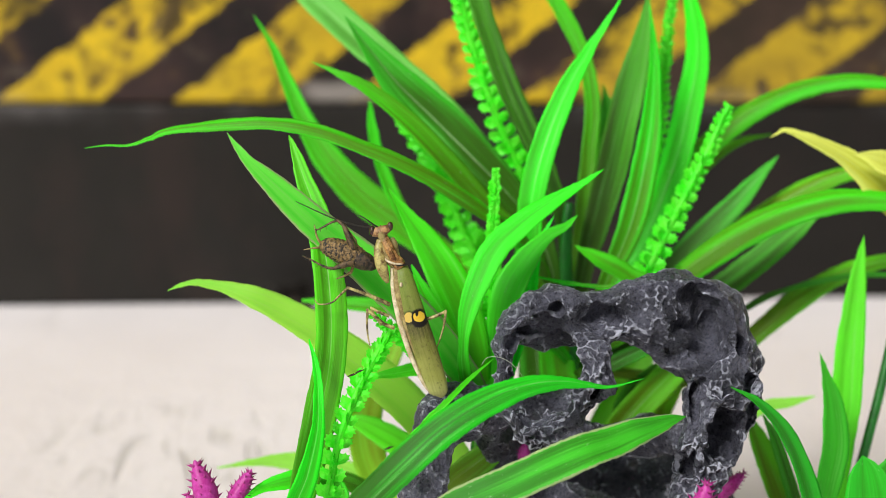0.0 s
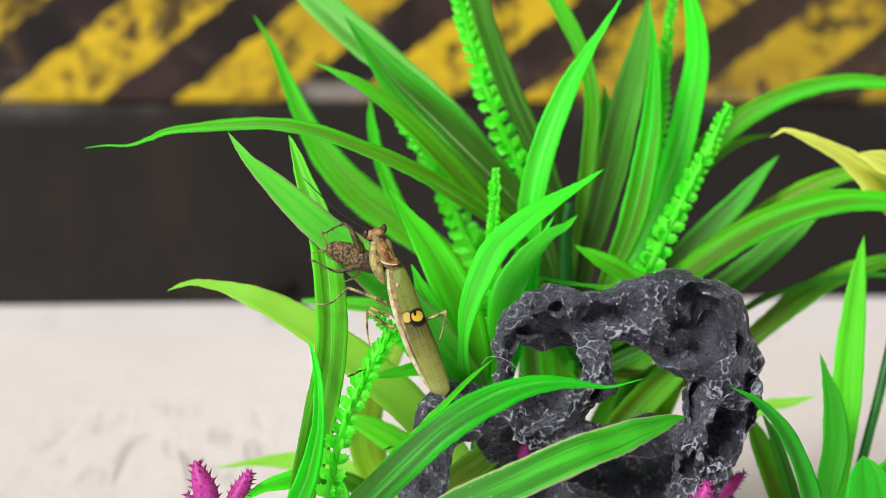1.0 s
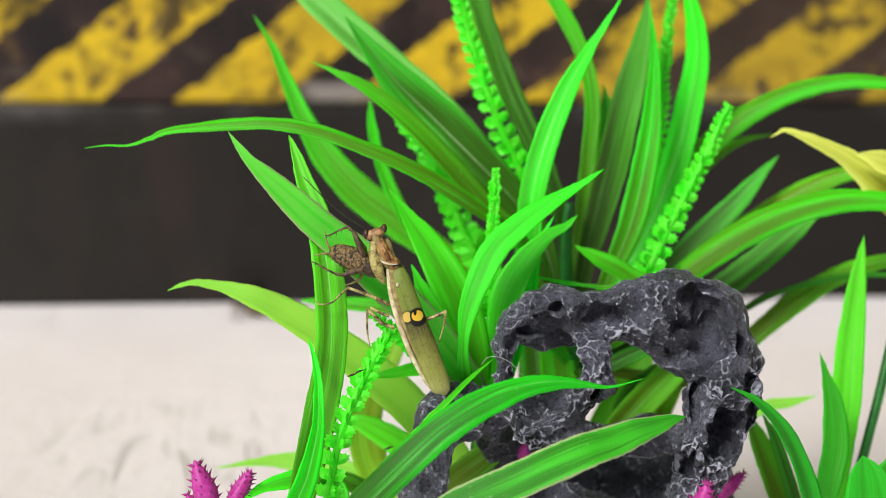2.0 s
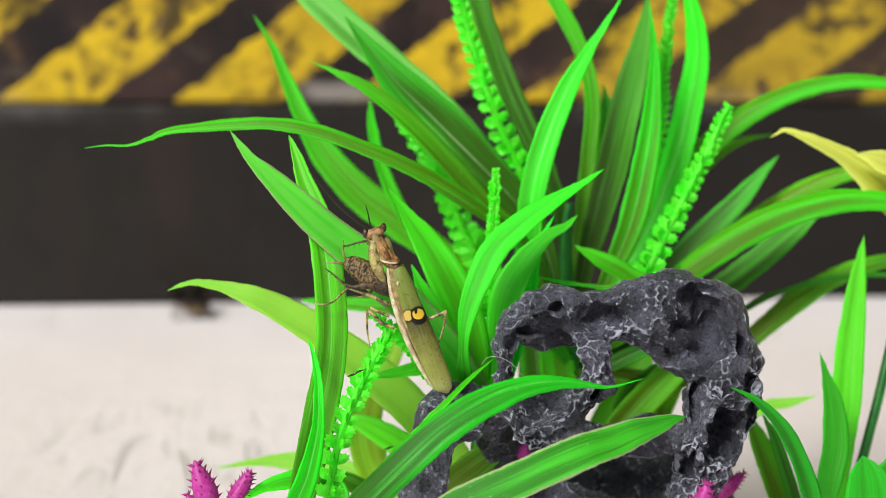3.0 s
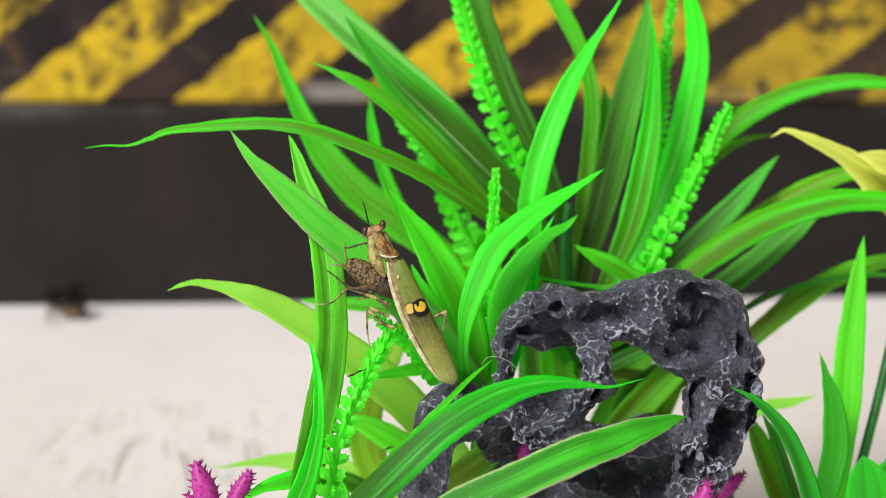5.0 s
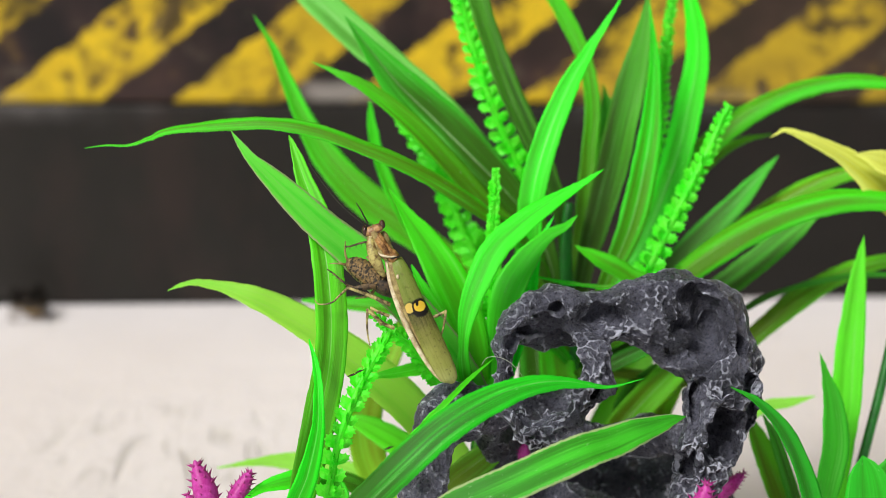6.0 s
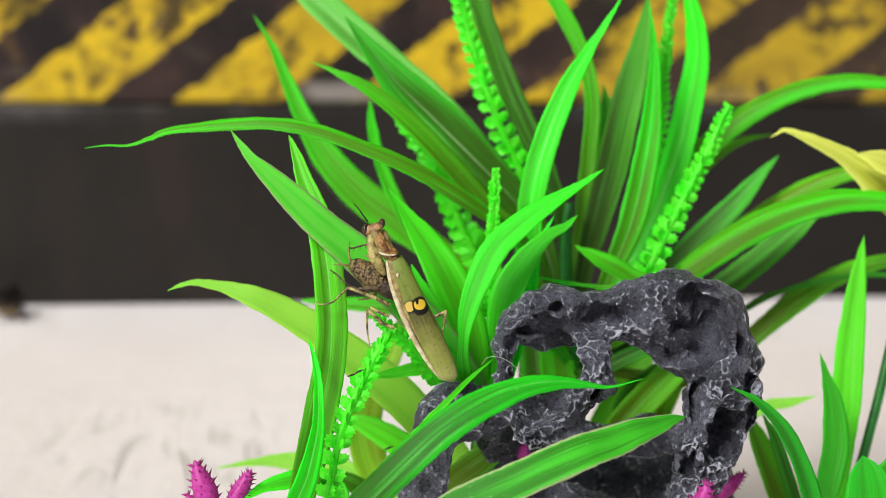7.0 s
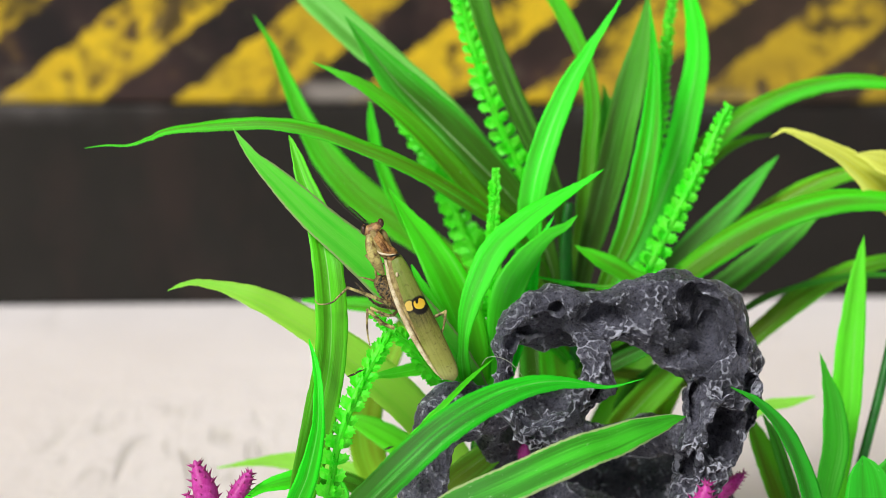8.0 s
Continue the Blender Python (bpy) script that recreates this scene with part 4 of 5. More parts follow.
leaf(tall, DARK, [Q, *[(28, 16.1, 104.6, 3.4), (24.3, 17.4, 117.1, 4.7), (19.4, 19.1, 127.4, 5.5), (14.5, 21.8, 137.5, 5.7), (10, 25.9, 148.8, 5.5), (6.3, 30, 160.1, 4.8), (3.1, 33.4, 168.9, 0.5)]], (0.3, -0.9, 0.3))
leaf(tall, GREEN, [Q, *[(32.6, 25.8, 94.4, 3), (34, 30.6, 104.5, 4.1), (35.2, 35.1, 117.6, 4.1), (36.1, 39.3, 129.4, 3.9), (34.2, 42.2, 140, 3.7), (29.1, 45, 150.6, 3.9), (23.4, 47.3, 159.2, 2.8), (19.2, 48.6, 163.8, 0.4)]], (0.1, -0.9, 0.3))
leaf(tall, DEEP, [Q, *[(34, 29, 90.7, 3.9), (36.3, 33.8, 100.9, 5), (39, 39.9, 115.9, 5.3), (40.4, 43.7, 126.5, 3.9), (39, 46.7, 133.8, 0.3)]], (-0.1, -0.95, 0.2))
leaf(tall, DEEP, [Q, *[(33.1, 16.7, 91.3, 3.8), (36.1, 19.2, 104.6, 6.1), (39.5, 21.7, 117.7, 7.7), (41.9, 23.8, 129.5, 7.7), (44.4, 26.6, 139.8, 6.6), (46.6, 29.4, 150.1, 3.5), (47.7, 31.6, 158.5, 0.5)]], (-0.3, -0.9, 0.3))
leaf(tall, GREEN, [Q, *[(37.8, 10.6, 91.8, 4), (43.4, 13.3, 105.5, 6.3), (46.6, 16.8, 118.9, 6.3), (48.4, 21.2, 131.4, 4.7), (48.9, 25.7, 144, 2.4), (47.8, 29.7, 155.4, 0.3)]], (0.2, -0.9, 0.3))
leaf(tall, NEON, [Q, *[(40.4, 16.4, 90.1, 4), (46.9, 20.8, 98.8, 5.7), (52.3, 25.9, 110.1, 6.5), (56.1, 29.7, 120.4, 6.8), (58.6, 33.5, 130.7, 6.8), (60.5, 36.3, 141.3, 6), (59.9, 38.8, 150.5, 4.6), (57.6, 41.2, 159.6, 1.9), (55.6, 42.6, 164.9, 0.1)]], (-0.2, -0.9, 0.35))
leaf(tall, GREEN, [Q, *[(44.6, 25.1, 91.9, 4.1), (51.8, 32.4, 103.6, 5.2), (60.2, 37.7, 115.7, 5.8), (69, 42, 123.7, 6.1), (78.4, 43.6, 129.8, 5.6), (88.1, 44.7, 133.8, 5), (97.9, 45.2, 135.9, 4.5), (107.6, 45.2, 135.7, 3.8), (116, 44.8, 134.3, 2.5), (124.4, 44, 131.2, 0.3)]], (-0.1, -0.7, 0.7), -0.22)
leaf(tall, OLIVE, [Q, *[(51.5, 38.4, 94.9, 3.4), (60.1, 43.7, 107.2, 3.4), (67.2, 46.9, 115.1, 2.8), (74.4, 49.1, 119.4, 2), (82.3, 49.6, 121.4, 0.4)]], (-0.1, -0.7, 0.7))
leaf(tall, DEEP, [Q, *[(48.6, 21.6, 86.6, 5.2), (56.9, 25.8, 94.4, 6.3), (65.6, 30, 102.2, 6.3), (72.5, 32.8, 108.7, 5), (77.9, 35.4, 114.6, 2.5), (81.7, 36.5, 118.6, 0.1)]], (-0.2, -0.85, 0.5))
leaf(tall, GREEN, [Q, *[(46.9, 7.5, 88, 5), (54.1, 5.5, 96, 6), (61.8, 5.2, 102.5, 7), (70.5, 5.7, 108.2, 7.2), (79.5, 6.7, 112, 7), (89.5, 7.4, 114.4, 6.2), (99.8, 7.4, 114.7, 5.2), (110.2, 7, 113.2, 3.6), (119.2, 6.1, 109.7, 0.3)]], (-0.1, -0.7, 0.7), -0.26)
leaf(tall, OLIVE, [Q, *[(63.3, 31.5, 92.5, 5.3), (74.7, 35.8, 100.6, 5.9), (85.9, 38.7, 107.5, 6.2), (95.9, 40.9, 112.2, 5), (105.7, 41.6, 114.6, 2.5), (112.6, 41.9, 115.8, 0.3)]], (-0.1, -0.7, 0.7), -0.2)
leaf(tall, DEEP, [Q, *[(54.6, 14.5, 83.2, 5.1), (64, 15.2, 89.4, 6.1), (73.1, 16, 96.3, 6.4), (82.3, 18, 103.9, 5.3), (90.6, 19.8, 110.7, 0.4)]], (-0.1, -0.8, 0.6))
leaf(tall, OLIVE, [Q, *[(60.8, 14.7, 68.4, 4.1), (70.5, 18.3, 74.1, 4.4), (79, 21.1, 80.8, 5.2), (87.4, 23.8, 86.9, 5.7), (96.9, 25.3, 92.3, 4.9), (106.4, 26, 95.1, 4.1), (115.7, 26.2, 96, 3), (125.3, 25.8, 94.3, 0.3)]], (-0.1, -0.7, 0.7), -0.2)
leaf(tall, DEEP, [Q, *[(61.7, 15.2, 78.1, 1.9), (70, 18.6, 82.9, 1.6), (78.1, 19.8, 87.5, 1.6), (88.9, 20.7, 90.9, 1.5), (99.7, 21.2, 92.7, 1.4), (110.5, 21.2, 92.5, 1.1), (118.7, 20.9, 91.3, 0.1)]], (0, -0.7, 0.7))
leaf(tall, GREEN, [Q, *[(51.1, 0.1, 91.1, 4.6), (42, -0.1, 98.1, 5.1), (35.6, 0.8, 101.3, 4.3), (29.9, 1.6, 104.3, 0.3)]], (0.1, -0.7, 0.7))
leaf(tall, GREEN, [Q, *[(42.4, -7, 95.7, 1.1), (34.5, -9.5, 97.9, 1.1), (27, -10.2, 99, 1), (19.7, -9.8, 100.4, 0.2)]], (0, -0.5, 0.9))
leaf(tall, LIME, [(33, 14, 30, 2), *[(35.5, 11.2, 47.6, 6.3), (42.3, 16.6, 60.2, 8.2), (47.9, 21.4, 70.2, 6.9), (53.2, 24.3, 80.9, 2.7)]], (0.1, -0.9, 0.4))
leaf(tall, WITHERED, [(33, 14, 30, 2), *[(48.4, 17.6, 48.2, 6.4), (53.8, 21.2, 61.6, 8.3), (59.8, 24, 72.3, 6.9), (67.3, 26.9, 83.1, 0.6)]], (0.1, -0.9, 0.4))
leaf(tall, DEEP, [Q, *[(34, 3.5, 73, 2.9), (41.7, 3.5, 76.8, 3.9), (50.7, 3.6, 81.1, 2.6), (57.2, 4.5, 84.3, 0.3)]], (0, -0.8, 0.6))
leaf(tall, DEEP, [Q, *[(24, 9.7, 65.3, 8), (22.2, 11, 77.6, 8.3), (21, 13.4, 86.6, 4), (19.5, 15.1, 93, 0.3)]], (-0.1, -0.95, 0.3))
leaf(tall, GREEN, [Q, *[(29.1, 5.3, 64.2, 8), (27, 8, 74.4, 8.2), (25.9, 10.8, 84.7, 5.8), (24.8, 12.8, 92.3, 0.3)]], (0.1, -0.95, 0.3))
leaf(tall, OLIVE, [(35.2, 6, 45.5, 3.2), (40.8, 6.5, 56.1, 6.7), (47.2, 7, 64.5, 7.7), (54.1, 8, 71.8, 6.6), (61.4, 9, 78.8, 0.8)], (0.1, -0.9, 0.4))
leaf(tall, DEEP, [(47, 10, 45.4, 3.3), (43.9, 10, 56.2, 6.2), (45.6, 11, 65.2, 5.9), (51.4, 12, 73.4, 0.5)], (0.1, -0.9, 0.4))
spike(tall, SPIKE, [(22.1, 20.8, 106.7), (17.5, 21.8, 118.1), (12.3, 22.7, 129.1), (8.3, 25.5, 139.5), (5.4, 27.9, 148.5), (2.6, 30.8, 159.3)], 10.4, 4.3, 0.6, "bright green feathery spike", seed=7)
spike(tall, SPIKE_DEEP, [(14.6, 21.2, 84.8), (8.7, 21.9, 95.1), (4.3, 24, 103.2), (0.1, 26.5, 112.3), (-4.7, 28.8, 120.9), (-11.3, 31.1, 129.5)], 10.4, 4.0, 0.7, "green feathery spike", seed=8)
spike(tall, SPIKE, [(43.8, 3.9, 89.8), (46.3, 3.7, 96.9), (49.8, 4.7, 104.4), (54.1, 6.1, 113.4), (59.6, 9, 124.4), (64.6, 11.9, 135.2)], 9.6, 3.4, 0.5, "bright green feathery spike", seed=9, teeth=0.3)
spike(tall, SPIKE_DEEP, [(45.4, 24.1, 103.5), (49.4, 28.6, 116.4), (51.8, 32.4, 126.7), (52.4, 35.2, 137.2), (53.3, 38, 147.7), (55.2, 41.4, 160.3)], 6.4, 2.5, 0.6, "green feathery spike", seed=10)
spike(tall, SPIKE_DEEP, [(44.3, 16.5, 44.1), (47.3, 19, 53.5), (51, 21.5, 62.9), (54.8, 23.5, 70.3)], 7.0, 2.8, 0.6, "green feathery spike", seed=11)

# low plant on the rock's far side
low_plant = plant_at(88, -6, "bright green plastic plant with short upright strap leaves")
stalk(low_plant, [(88, -6, 1, 2.8), (86, -10, 14, 2.2), (*(87.2, -22.8, 36.8), 1.6)])
leaf(low_plant, PALE, [(87.1, -21.9, 32.2, 2.5), (88.7, -14, 46.4, 4.9), (90.1, -10, 57.2, 5.9), (92, -5.8, 69.2, 6.7), (93.1, -1.5, 81.4, 6.4), (94.3, 2.1, 91, 5.2), (95.5, 5.4, 99.5, 2.8), (96.7, 8.2, 105.8, 0.1)], (-0.15, -0.9, 0.3))
leaf(low_plant, MOSS, [(85.6, -25.6, 34, 2.5), (84.3, -23.5, 49.3, 4.7), (85.3, -22.5, 56.9, 5.7), (86.8, -20.3, 65.3, 6.5), (86.2, -18, 73.7, 4.7), (84.5, -16.3, 80.3, 2), (83, -15, 85.2, 0.1)], (0.1, -0.9, 0.3))
leaf(low_plant, MOSS, [(83.1, -33.2, 36.4, 2.4), (78.8, -41.7, 54.9, 5), (76.4, -44.5, 63.7, 5.3), (72.9, -46.2, 72.8, 4.8), (68.3, -48.3, 80.7, 3.6), (62.7, -50.8, 86.8, 1.7), (57, -52.9, 90.4, 0.1)], (0.3, -0.8, 0.5))
leaf(low_plant, OLIVE, [(84, -22.2, 30.9, 2.3), (78.9, -14.3, 45.1, 5.4), (76, -10.2, 52.9, 5.9), (72.9, -7.1, 60.6, 4.9), (70, -4.3, 67, 0.5)], (0.25, -0.9, 0.3))
leaf(low_plant, DEEP, [(84.2, -24.1, 31.9, 2), (80.6, -18, 46.8, 3.3), (77.8, -14.5, 56.1, 3.3), (75.1, -11.4, 63.7, 2.5), (72.5, -10.1, 68.6, 0.4)], (0.25, -0.9, 0.3))
leaf(low_plant, MOSS, [(93.2, -41.4, 36.8, 3.6), (90.8, -42, 50.1, 8.3), (89.6, -41.4, 60, 10.3), (88.8, -40.9, 65.5, 8.7), (88.2, -40.1, 68.8, 5.2), (87.6, -39.5, 71, 0.2)], (-0.3, -0.85, 0.4), 0.14)
leaf(low_plant, MOSS, [(91.3, -37.8, 34.9, 3.6), (92.7, -37.7, 50.6, 7.2), (93.9, -37.2, 60.1, 9.5), (96, -36.7, 66, 7.8), (98.5, -36.5, 70.5, 3.3), (101.7, -35.7, 73.6, 0.1)], (-0.3, -0.85, 0.4), 0.14)
leaf(low_plant, LIME, [(69.1, 11.6, 56.7, 2.2), (77.1, 12.9, 61.8, 3.2), (83.9, 13.3, 63.2, 2.4), (89.8, 13.7, 64.7, 0.1)], (0, -0.7, 0.7))
v, f = tube([(*(90, -17.6, 32.9), 1.4), (*(95.3, -7, 49.1), 1.3), (*(98.3, -2.5, 58.4), 1.2), (*(102.3, 3.2, 71.6), 1.15), (*(106.5, 9.8, 88.9), 1.1), (*(108.3, 13.3, 101.6), 0.9), (*(110.2, 14.4, 113.6), 0.6)], 8, 5)
part("stem", mesh("stem", v, f, STALK), low_plant)
leaf(low_plant, YELLOW, [(111.4, 10, 107.9, 2.6), (106.1, 11, 112.7, 12), (100.4, 11.5, 117.3, 10.9), (95.3, 12, 121, 6.5), (90.6, 12.5, 124.1, 4.5), (84.7, 13, 126.9, 3), (78.6, 14, 129.1, 1.3), (76.5, 14.3, 128.3, 0.6), (75, 14.5, 127.2, 0.1)], (0.1, -0.75, 0.6), 0.15, "yellow strap leaf", "yellow_leaf")
leaf(low_plant, YELLOW, [(110, 8, 117.7, 2.1), (104.5, 8, 121.6, 6.7), (99.3, 8, 123.4, 5.1), (96.1, 8.5, 124.4, 2.6), (93.2, 9, 124.6, 0.1)], (0.1, -0.9, 0.3), 0.15, "yellow strap leaf", "yellow_leaf")



fibre = thing("fibre", pose(0, 0, 0), "fine pale plastic fibre curled on the rock", "fibre")
v, f = tube([(*(8.1, -44.4, 91.4), 0.05), (*(9.1, -45.9, 93.4), 0.06), (*(11.3, -47.7, 94.2), 0.06), (*(13.7, -47.1, 92.9), 0.06), (*(15.9, -46.7, 90.4), 0.05), (*(16.5, -45.1, 88.6), 0.04)], 5, 6)
part("strand", mesh("strand", v, f, TAN_FIBRE), fibre)


def magenta_plant(x, y, spikes, seed):
    ob = thing("magenta_plant", pose(0, 0, 0), "low magenta plastic plant with thorny upright tips", "artificial plant", "magenta plants")
    v, f = ball((x, y, 1.8), (6, 6, 1.8), 6, 16)
    part("foot", mesh("foot", v, f, STALK), ob)
    for i, (pts, width) in enumerate(spikes):
        thorny_tip(ob, MAGENTA, [(x, y, 2), *pts], width, seed + i)
    return ob


magenta_plant(-46, -52, [([(-43.4, -57, 55.8), (-45.1, -55.2, 62.4), (-46.7, -54, 67), (-48.1, -53, 70.7)], 6.2), ([(-43.2, -56.2, 54.9), (-42.4, -53.7, 60.5), (-40.8, -51.4, 65), (-38.9, -50.5, 68.6)], 4.8), ([(-45.3, -54.1, 51.3), (-47.5, -51.7, 56.4), (-49.3, -49.7, 59.8), (-50.5, -49, 62.4)], 5.0)], 20)
magenta_plant(54, -52, [([(50.1, -59, 60), (50.9, -59.5, 64.2), (51.4, -60, 67.8), (51.8, -60, 70.3)], 6.6), ([(58.2, -30, 52.5), (60.8, -28, 56), (62.9, -27, 58.5), (64.9, -26, 60)], 4.0)], 30)
magenta_plant(25, 20, [([(26.8, -10.1, 45.2), (23.4, -8.1, 52.7), (19.5, -6.3, 59.5)], 5.0), ([(41.6, -10.1, 45.4), (48, -7.7, 54.2), (53.3, -3.8, 61.1)], 5.0), ([(17.7, -31, 59.6), (17.8, -30, 63.1), (17.9, -30, 66.3), (17.9, -30, 68)], 3.2)], 40)


# ---- insects ----
def insect_material(name, a, b, scale, dots=None, rough=0.4, sheer=0.0, relief=0.35):
    k = Nodes(name, rough, 0.5)
    v = k.coords("Object")
    big, fine = k.noise(v, scale, 3.0), k.noise(v, scale * 5, 3.0)
    col = k.mix(k.ramp(k.math("ADD", k.math("MULTIPLY", big, 0.7), k.math("MULTIPLY", fine, 0.3)), [(0.41, 0.0), (0.59, 1.0)]), a, b)
    if dots:
        cells = k.add("ShaderNodeTexVoronoi", Vector=v, Scale=dots[1])
        col = k.mix(k.ramp(cells.outputs["Distance"], [(0.22, 1.0), (0.36, 0.0)]), col, dots[0])
    k.base(col)
    k.bump(k.math("ADD", big, k.math("MULTIPLY", fine, 0.5)), relief, 0.0004)
    if sheer:
        k.sheer(col, sheer)
    return k.mat


def wing_material():
    """Leaf-green wing cover with a net of fine veins, browner towards its end."""
    k = Nodes("wing_green", 0.3, 0.5)
    v = k.coords("Object")
    sep = k.n.new("ShaderNodeSeparateXYZ")
    k.l.new(v, sep.inputs[0])
    net = k.add("ShaderNodeTexVoronoi", Vector=k.coords("Object", (1.3, 1.3, 0.3)), Scale=3600.0)
    net.feature = "DISTANCE_TO_EDGE"
    veins = k.ramp(net.outputs["Distance"], [(0.02, 1.0), (0.12, 0.0)])
    lean = k.math("ADD", sep.outputs[0], k.math("MULTIPLY", sep.outputs[2], 0.38))
    along = k.add("ShaderNodeCombineXYZ", X=lean, Y=0.0, Z=k.math("MULTIPLY", sep.outputs[2], 0.06))
    streaks = k.noise(along.outputs[0], 1600.0, 4.0, 0.65)
    tone = k.ramp(k.math("ADD", k.math("MULTIPLY", sep.outputs[2], -40.0), k.math("MULTIPLY", k.math("SUBTRACT", k.noise(v, 300.0, 3.0), 0.5), 0.3)), [(0.05, srgb(116, 142, 46)), (0.34, srgb(120, 138, 50)), (0.47, srgb(82, 80, 34)), (0.62, srgb(120, 124, 48)), (0.82, srgb(158, 162, 76)), (1.0, srgb(178, 182, 104))], True)
    col = k.mix(k.ramp(streaks, [(0.40, 0.0), (0.66, 0.25)]), tone, srgb(176, 168, 104))
    col = k.mix(k.ramp(streaks, [(0.34, 0.22), (0.48, 0.0)]), col, srgb(70, 72, 28))
    col = k.mix(k.math("MULTIPLY", veins, 0.2), col, srgb(168, 170, 96))
    col = k.mix(k.ramp(k.noise(v, 1500.0, 2.0), [(0.60, 0.0), (0.70, 0.5)]), col, srgb(84, 80, 36))

    def blot(cx, cz, rx, rz, soft=0.16):
        dx = k.math("DIVIDE", k.math("SUBTRACT", sep.outputs[0], cx), rx)
        dz = k.math("DIVIDE", k.math("SUBTRACT", sep.outputs[2], cz), rz)
        far = k.math("ADD", k.math("SQRT", k.math("ADD", k.math("MULTIPLY", dx, dx), k.math("MULTIPLY", dz, dz))), k.math("MULTIPLY", k.math("SUBTRACT", k.noise(v, 1800.0, 2.0), 0.5), 0.35))
        return k.ramp(far, [(1.0 - soft, 1.0), (1.0 + soft, 0.0)])

    ink = k.math("MAXIMUM", blot(0.0041, -0.0103, 0.0021, 0.0020), k.math("MULTIPLY", blot(0.0021, -0.0104, 0.0016, 0.0016, 0.3), 0.8))
    col = k.mix(ink, col, srgb(20, 15, 9))
    dull = k.math("MULTIPLY", blot(0.0020, -0.0103, 0.0010, 0.00112, 0.12), k.math("SUBTRACT", 1.0, blot(0.0041, -0.0100, 0.00160, 0.00155, 0.08)))
    col = k.mix(dull, col, srgb(228, 196, 96))
    gold = k.math("MULTIPLY", blot(0.0041, -0.0100, 0.00120, 0.00112, 0.1), k.math("SUBTRACT", 1.0, blot(0.0036, -0.0092, 0.00034, 0.00085)))
    col = k.mix(gold, col, k.mix(k.noise(v, 900.0, 2.0), srgb(248, 214, 74), srgb(236, 186, 40)))
    k.base(col)
    k.bump(veins, 0.25, 0.0002)
    k.sheer(col, 0.15)
    return k.mat


WING = wing_material()
TAN = insect_material("mantis_tan", srgb(180, 162, 104), srgb(124, 104, 58), 620, sheer=0.1)
MARGIN = insect_material("wing_margin", srgb(238, 226, 192), srgb(192, 168, 124), 520, sheer=0.15)
RUST = insect_material("mantis_rust", srgb(190, 144, 84), srgb(98, 62, 30), 800, rough=0.24, sheer=0.1, relief=0.6)
HEAD_TAN = insect_material("mantis_head", srgb(184, 142, 90), srgb(96, 62, 36), 800, rough=0.34, relief=0.6)
ARM = insect_material("mantis_arm", srgb(198, 186, 112), srgb(104, 76, 38), 520, rough=0.36, sheer=0.1, relief=0.6)
EYE_BROWN = insect_material("eye_brown", srgb(74, 48, 34), srgb(36, 24, 20), 900, rough=0.25)
INK = insect_material("ink_black", srgb(24, 20, 14), srgb(40, 34, 20), 700)
CRICKET = insect_material("cricket_brown", srgb(152, 124, 76), srgb(24, 19, 10), 1500, (srgb(14, 10, 7), 1500.0), 0.4, relief=0.8)
CRICKET_DARK = insect_material("cricket_dark", srgb(22, 17, 12), srgb(82, 64, 42), 1300, (srgb(12, 9, 7), 1200.0), 0.5, relief=0.8)
BANDED = insect_material("banded_leg", srgb(200, 188, 120), srgb(74, 60, 34), 520)
SHANK = insect_material("cricket_leg", srgb(112, 90, 58), srgb(26, 20, 13), 1100, rough=0.45, relief=0.7)
# near-black body colour that also carries the insect's reflection in the wall
GRIZZLE = insect_material("cricket_black", srgb(12, 10, 8), srgb(22, 18, 14), 300, rough=0.75)
GRIZZLE.node_tree.nodes["Principled BSDF"].inputs["Specular IOR Level"].default_value = 0.08


def limb(name, parent, material, points, sides=7, label="", flat=1.0):
    v, f = tube(points, sides, 5, flat)
    return part(name, mesh(name, v, f, material), parent, label)


def jointed(name, parent, material, points, knees, sides=8, label="", spines=0):
    """A leg of straight joints that meet at sharp knees, with a row of fine spines on its shank."""
    rng = random.Random(len(points) * 7 + int(points[0][2] * 10))
    ends = [0, *knees, len(points) - 1]
    pieces = [tube(points[a:b + 1], sides, 5) for a, b in zip(ends, ends[1:])]
    pieces += [ball(points[q][:3], [points[q][3] * 1.12] * 3, 5, 8) for q in knees]
    if spines:
        rows = glide(points[knees[0]:], 8)
        for i in range(3, len(rows) - 2, max(1, len(rows) // spines)):
            way = unit(rows[i + 1, :3] - rows[i, :3])
            side = unit(np.cross(way, (0, 1, 0.2))) * (1 if i % 2 else -1)
            tip = rows[i, :3] + (side * 0.75 + way * 0.35) * rng.uniform(0.7, 1.1)
            pieces.append(tube([(*rows[i, :3], 0.09), (*((rows[i, :3] + tip) / 2), 0.06), (*tip, 0.02)], 5, 2))
    v, f = joined(pieces)
    return part(name, mesh(name, v, f, material), parent, label)


def tilted(x, y, z, turn=0.0):
    """A pose that leans with the sight line; turn: degrees clockwise as the viewer sees it."""
    return pose(x * MM, y * MM, z * MM, -15, 0, 0) @ pose(0, 0, 0, 0, turn, 0)


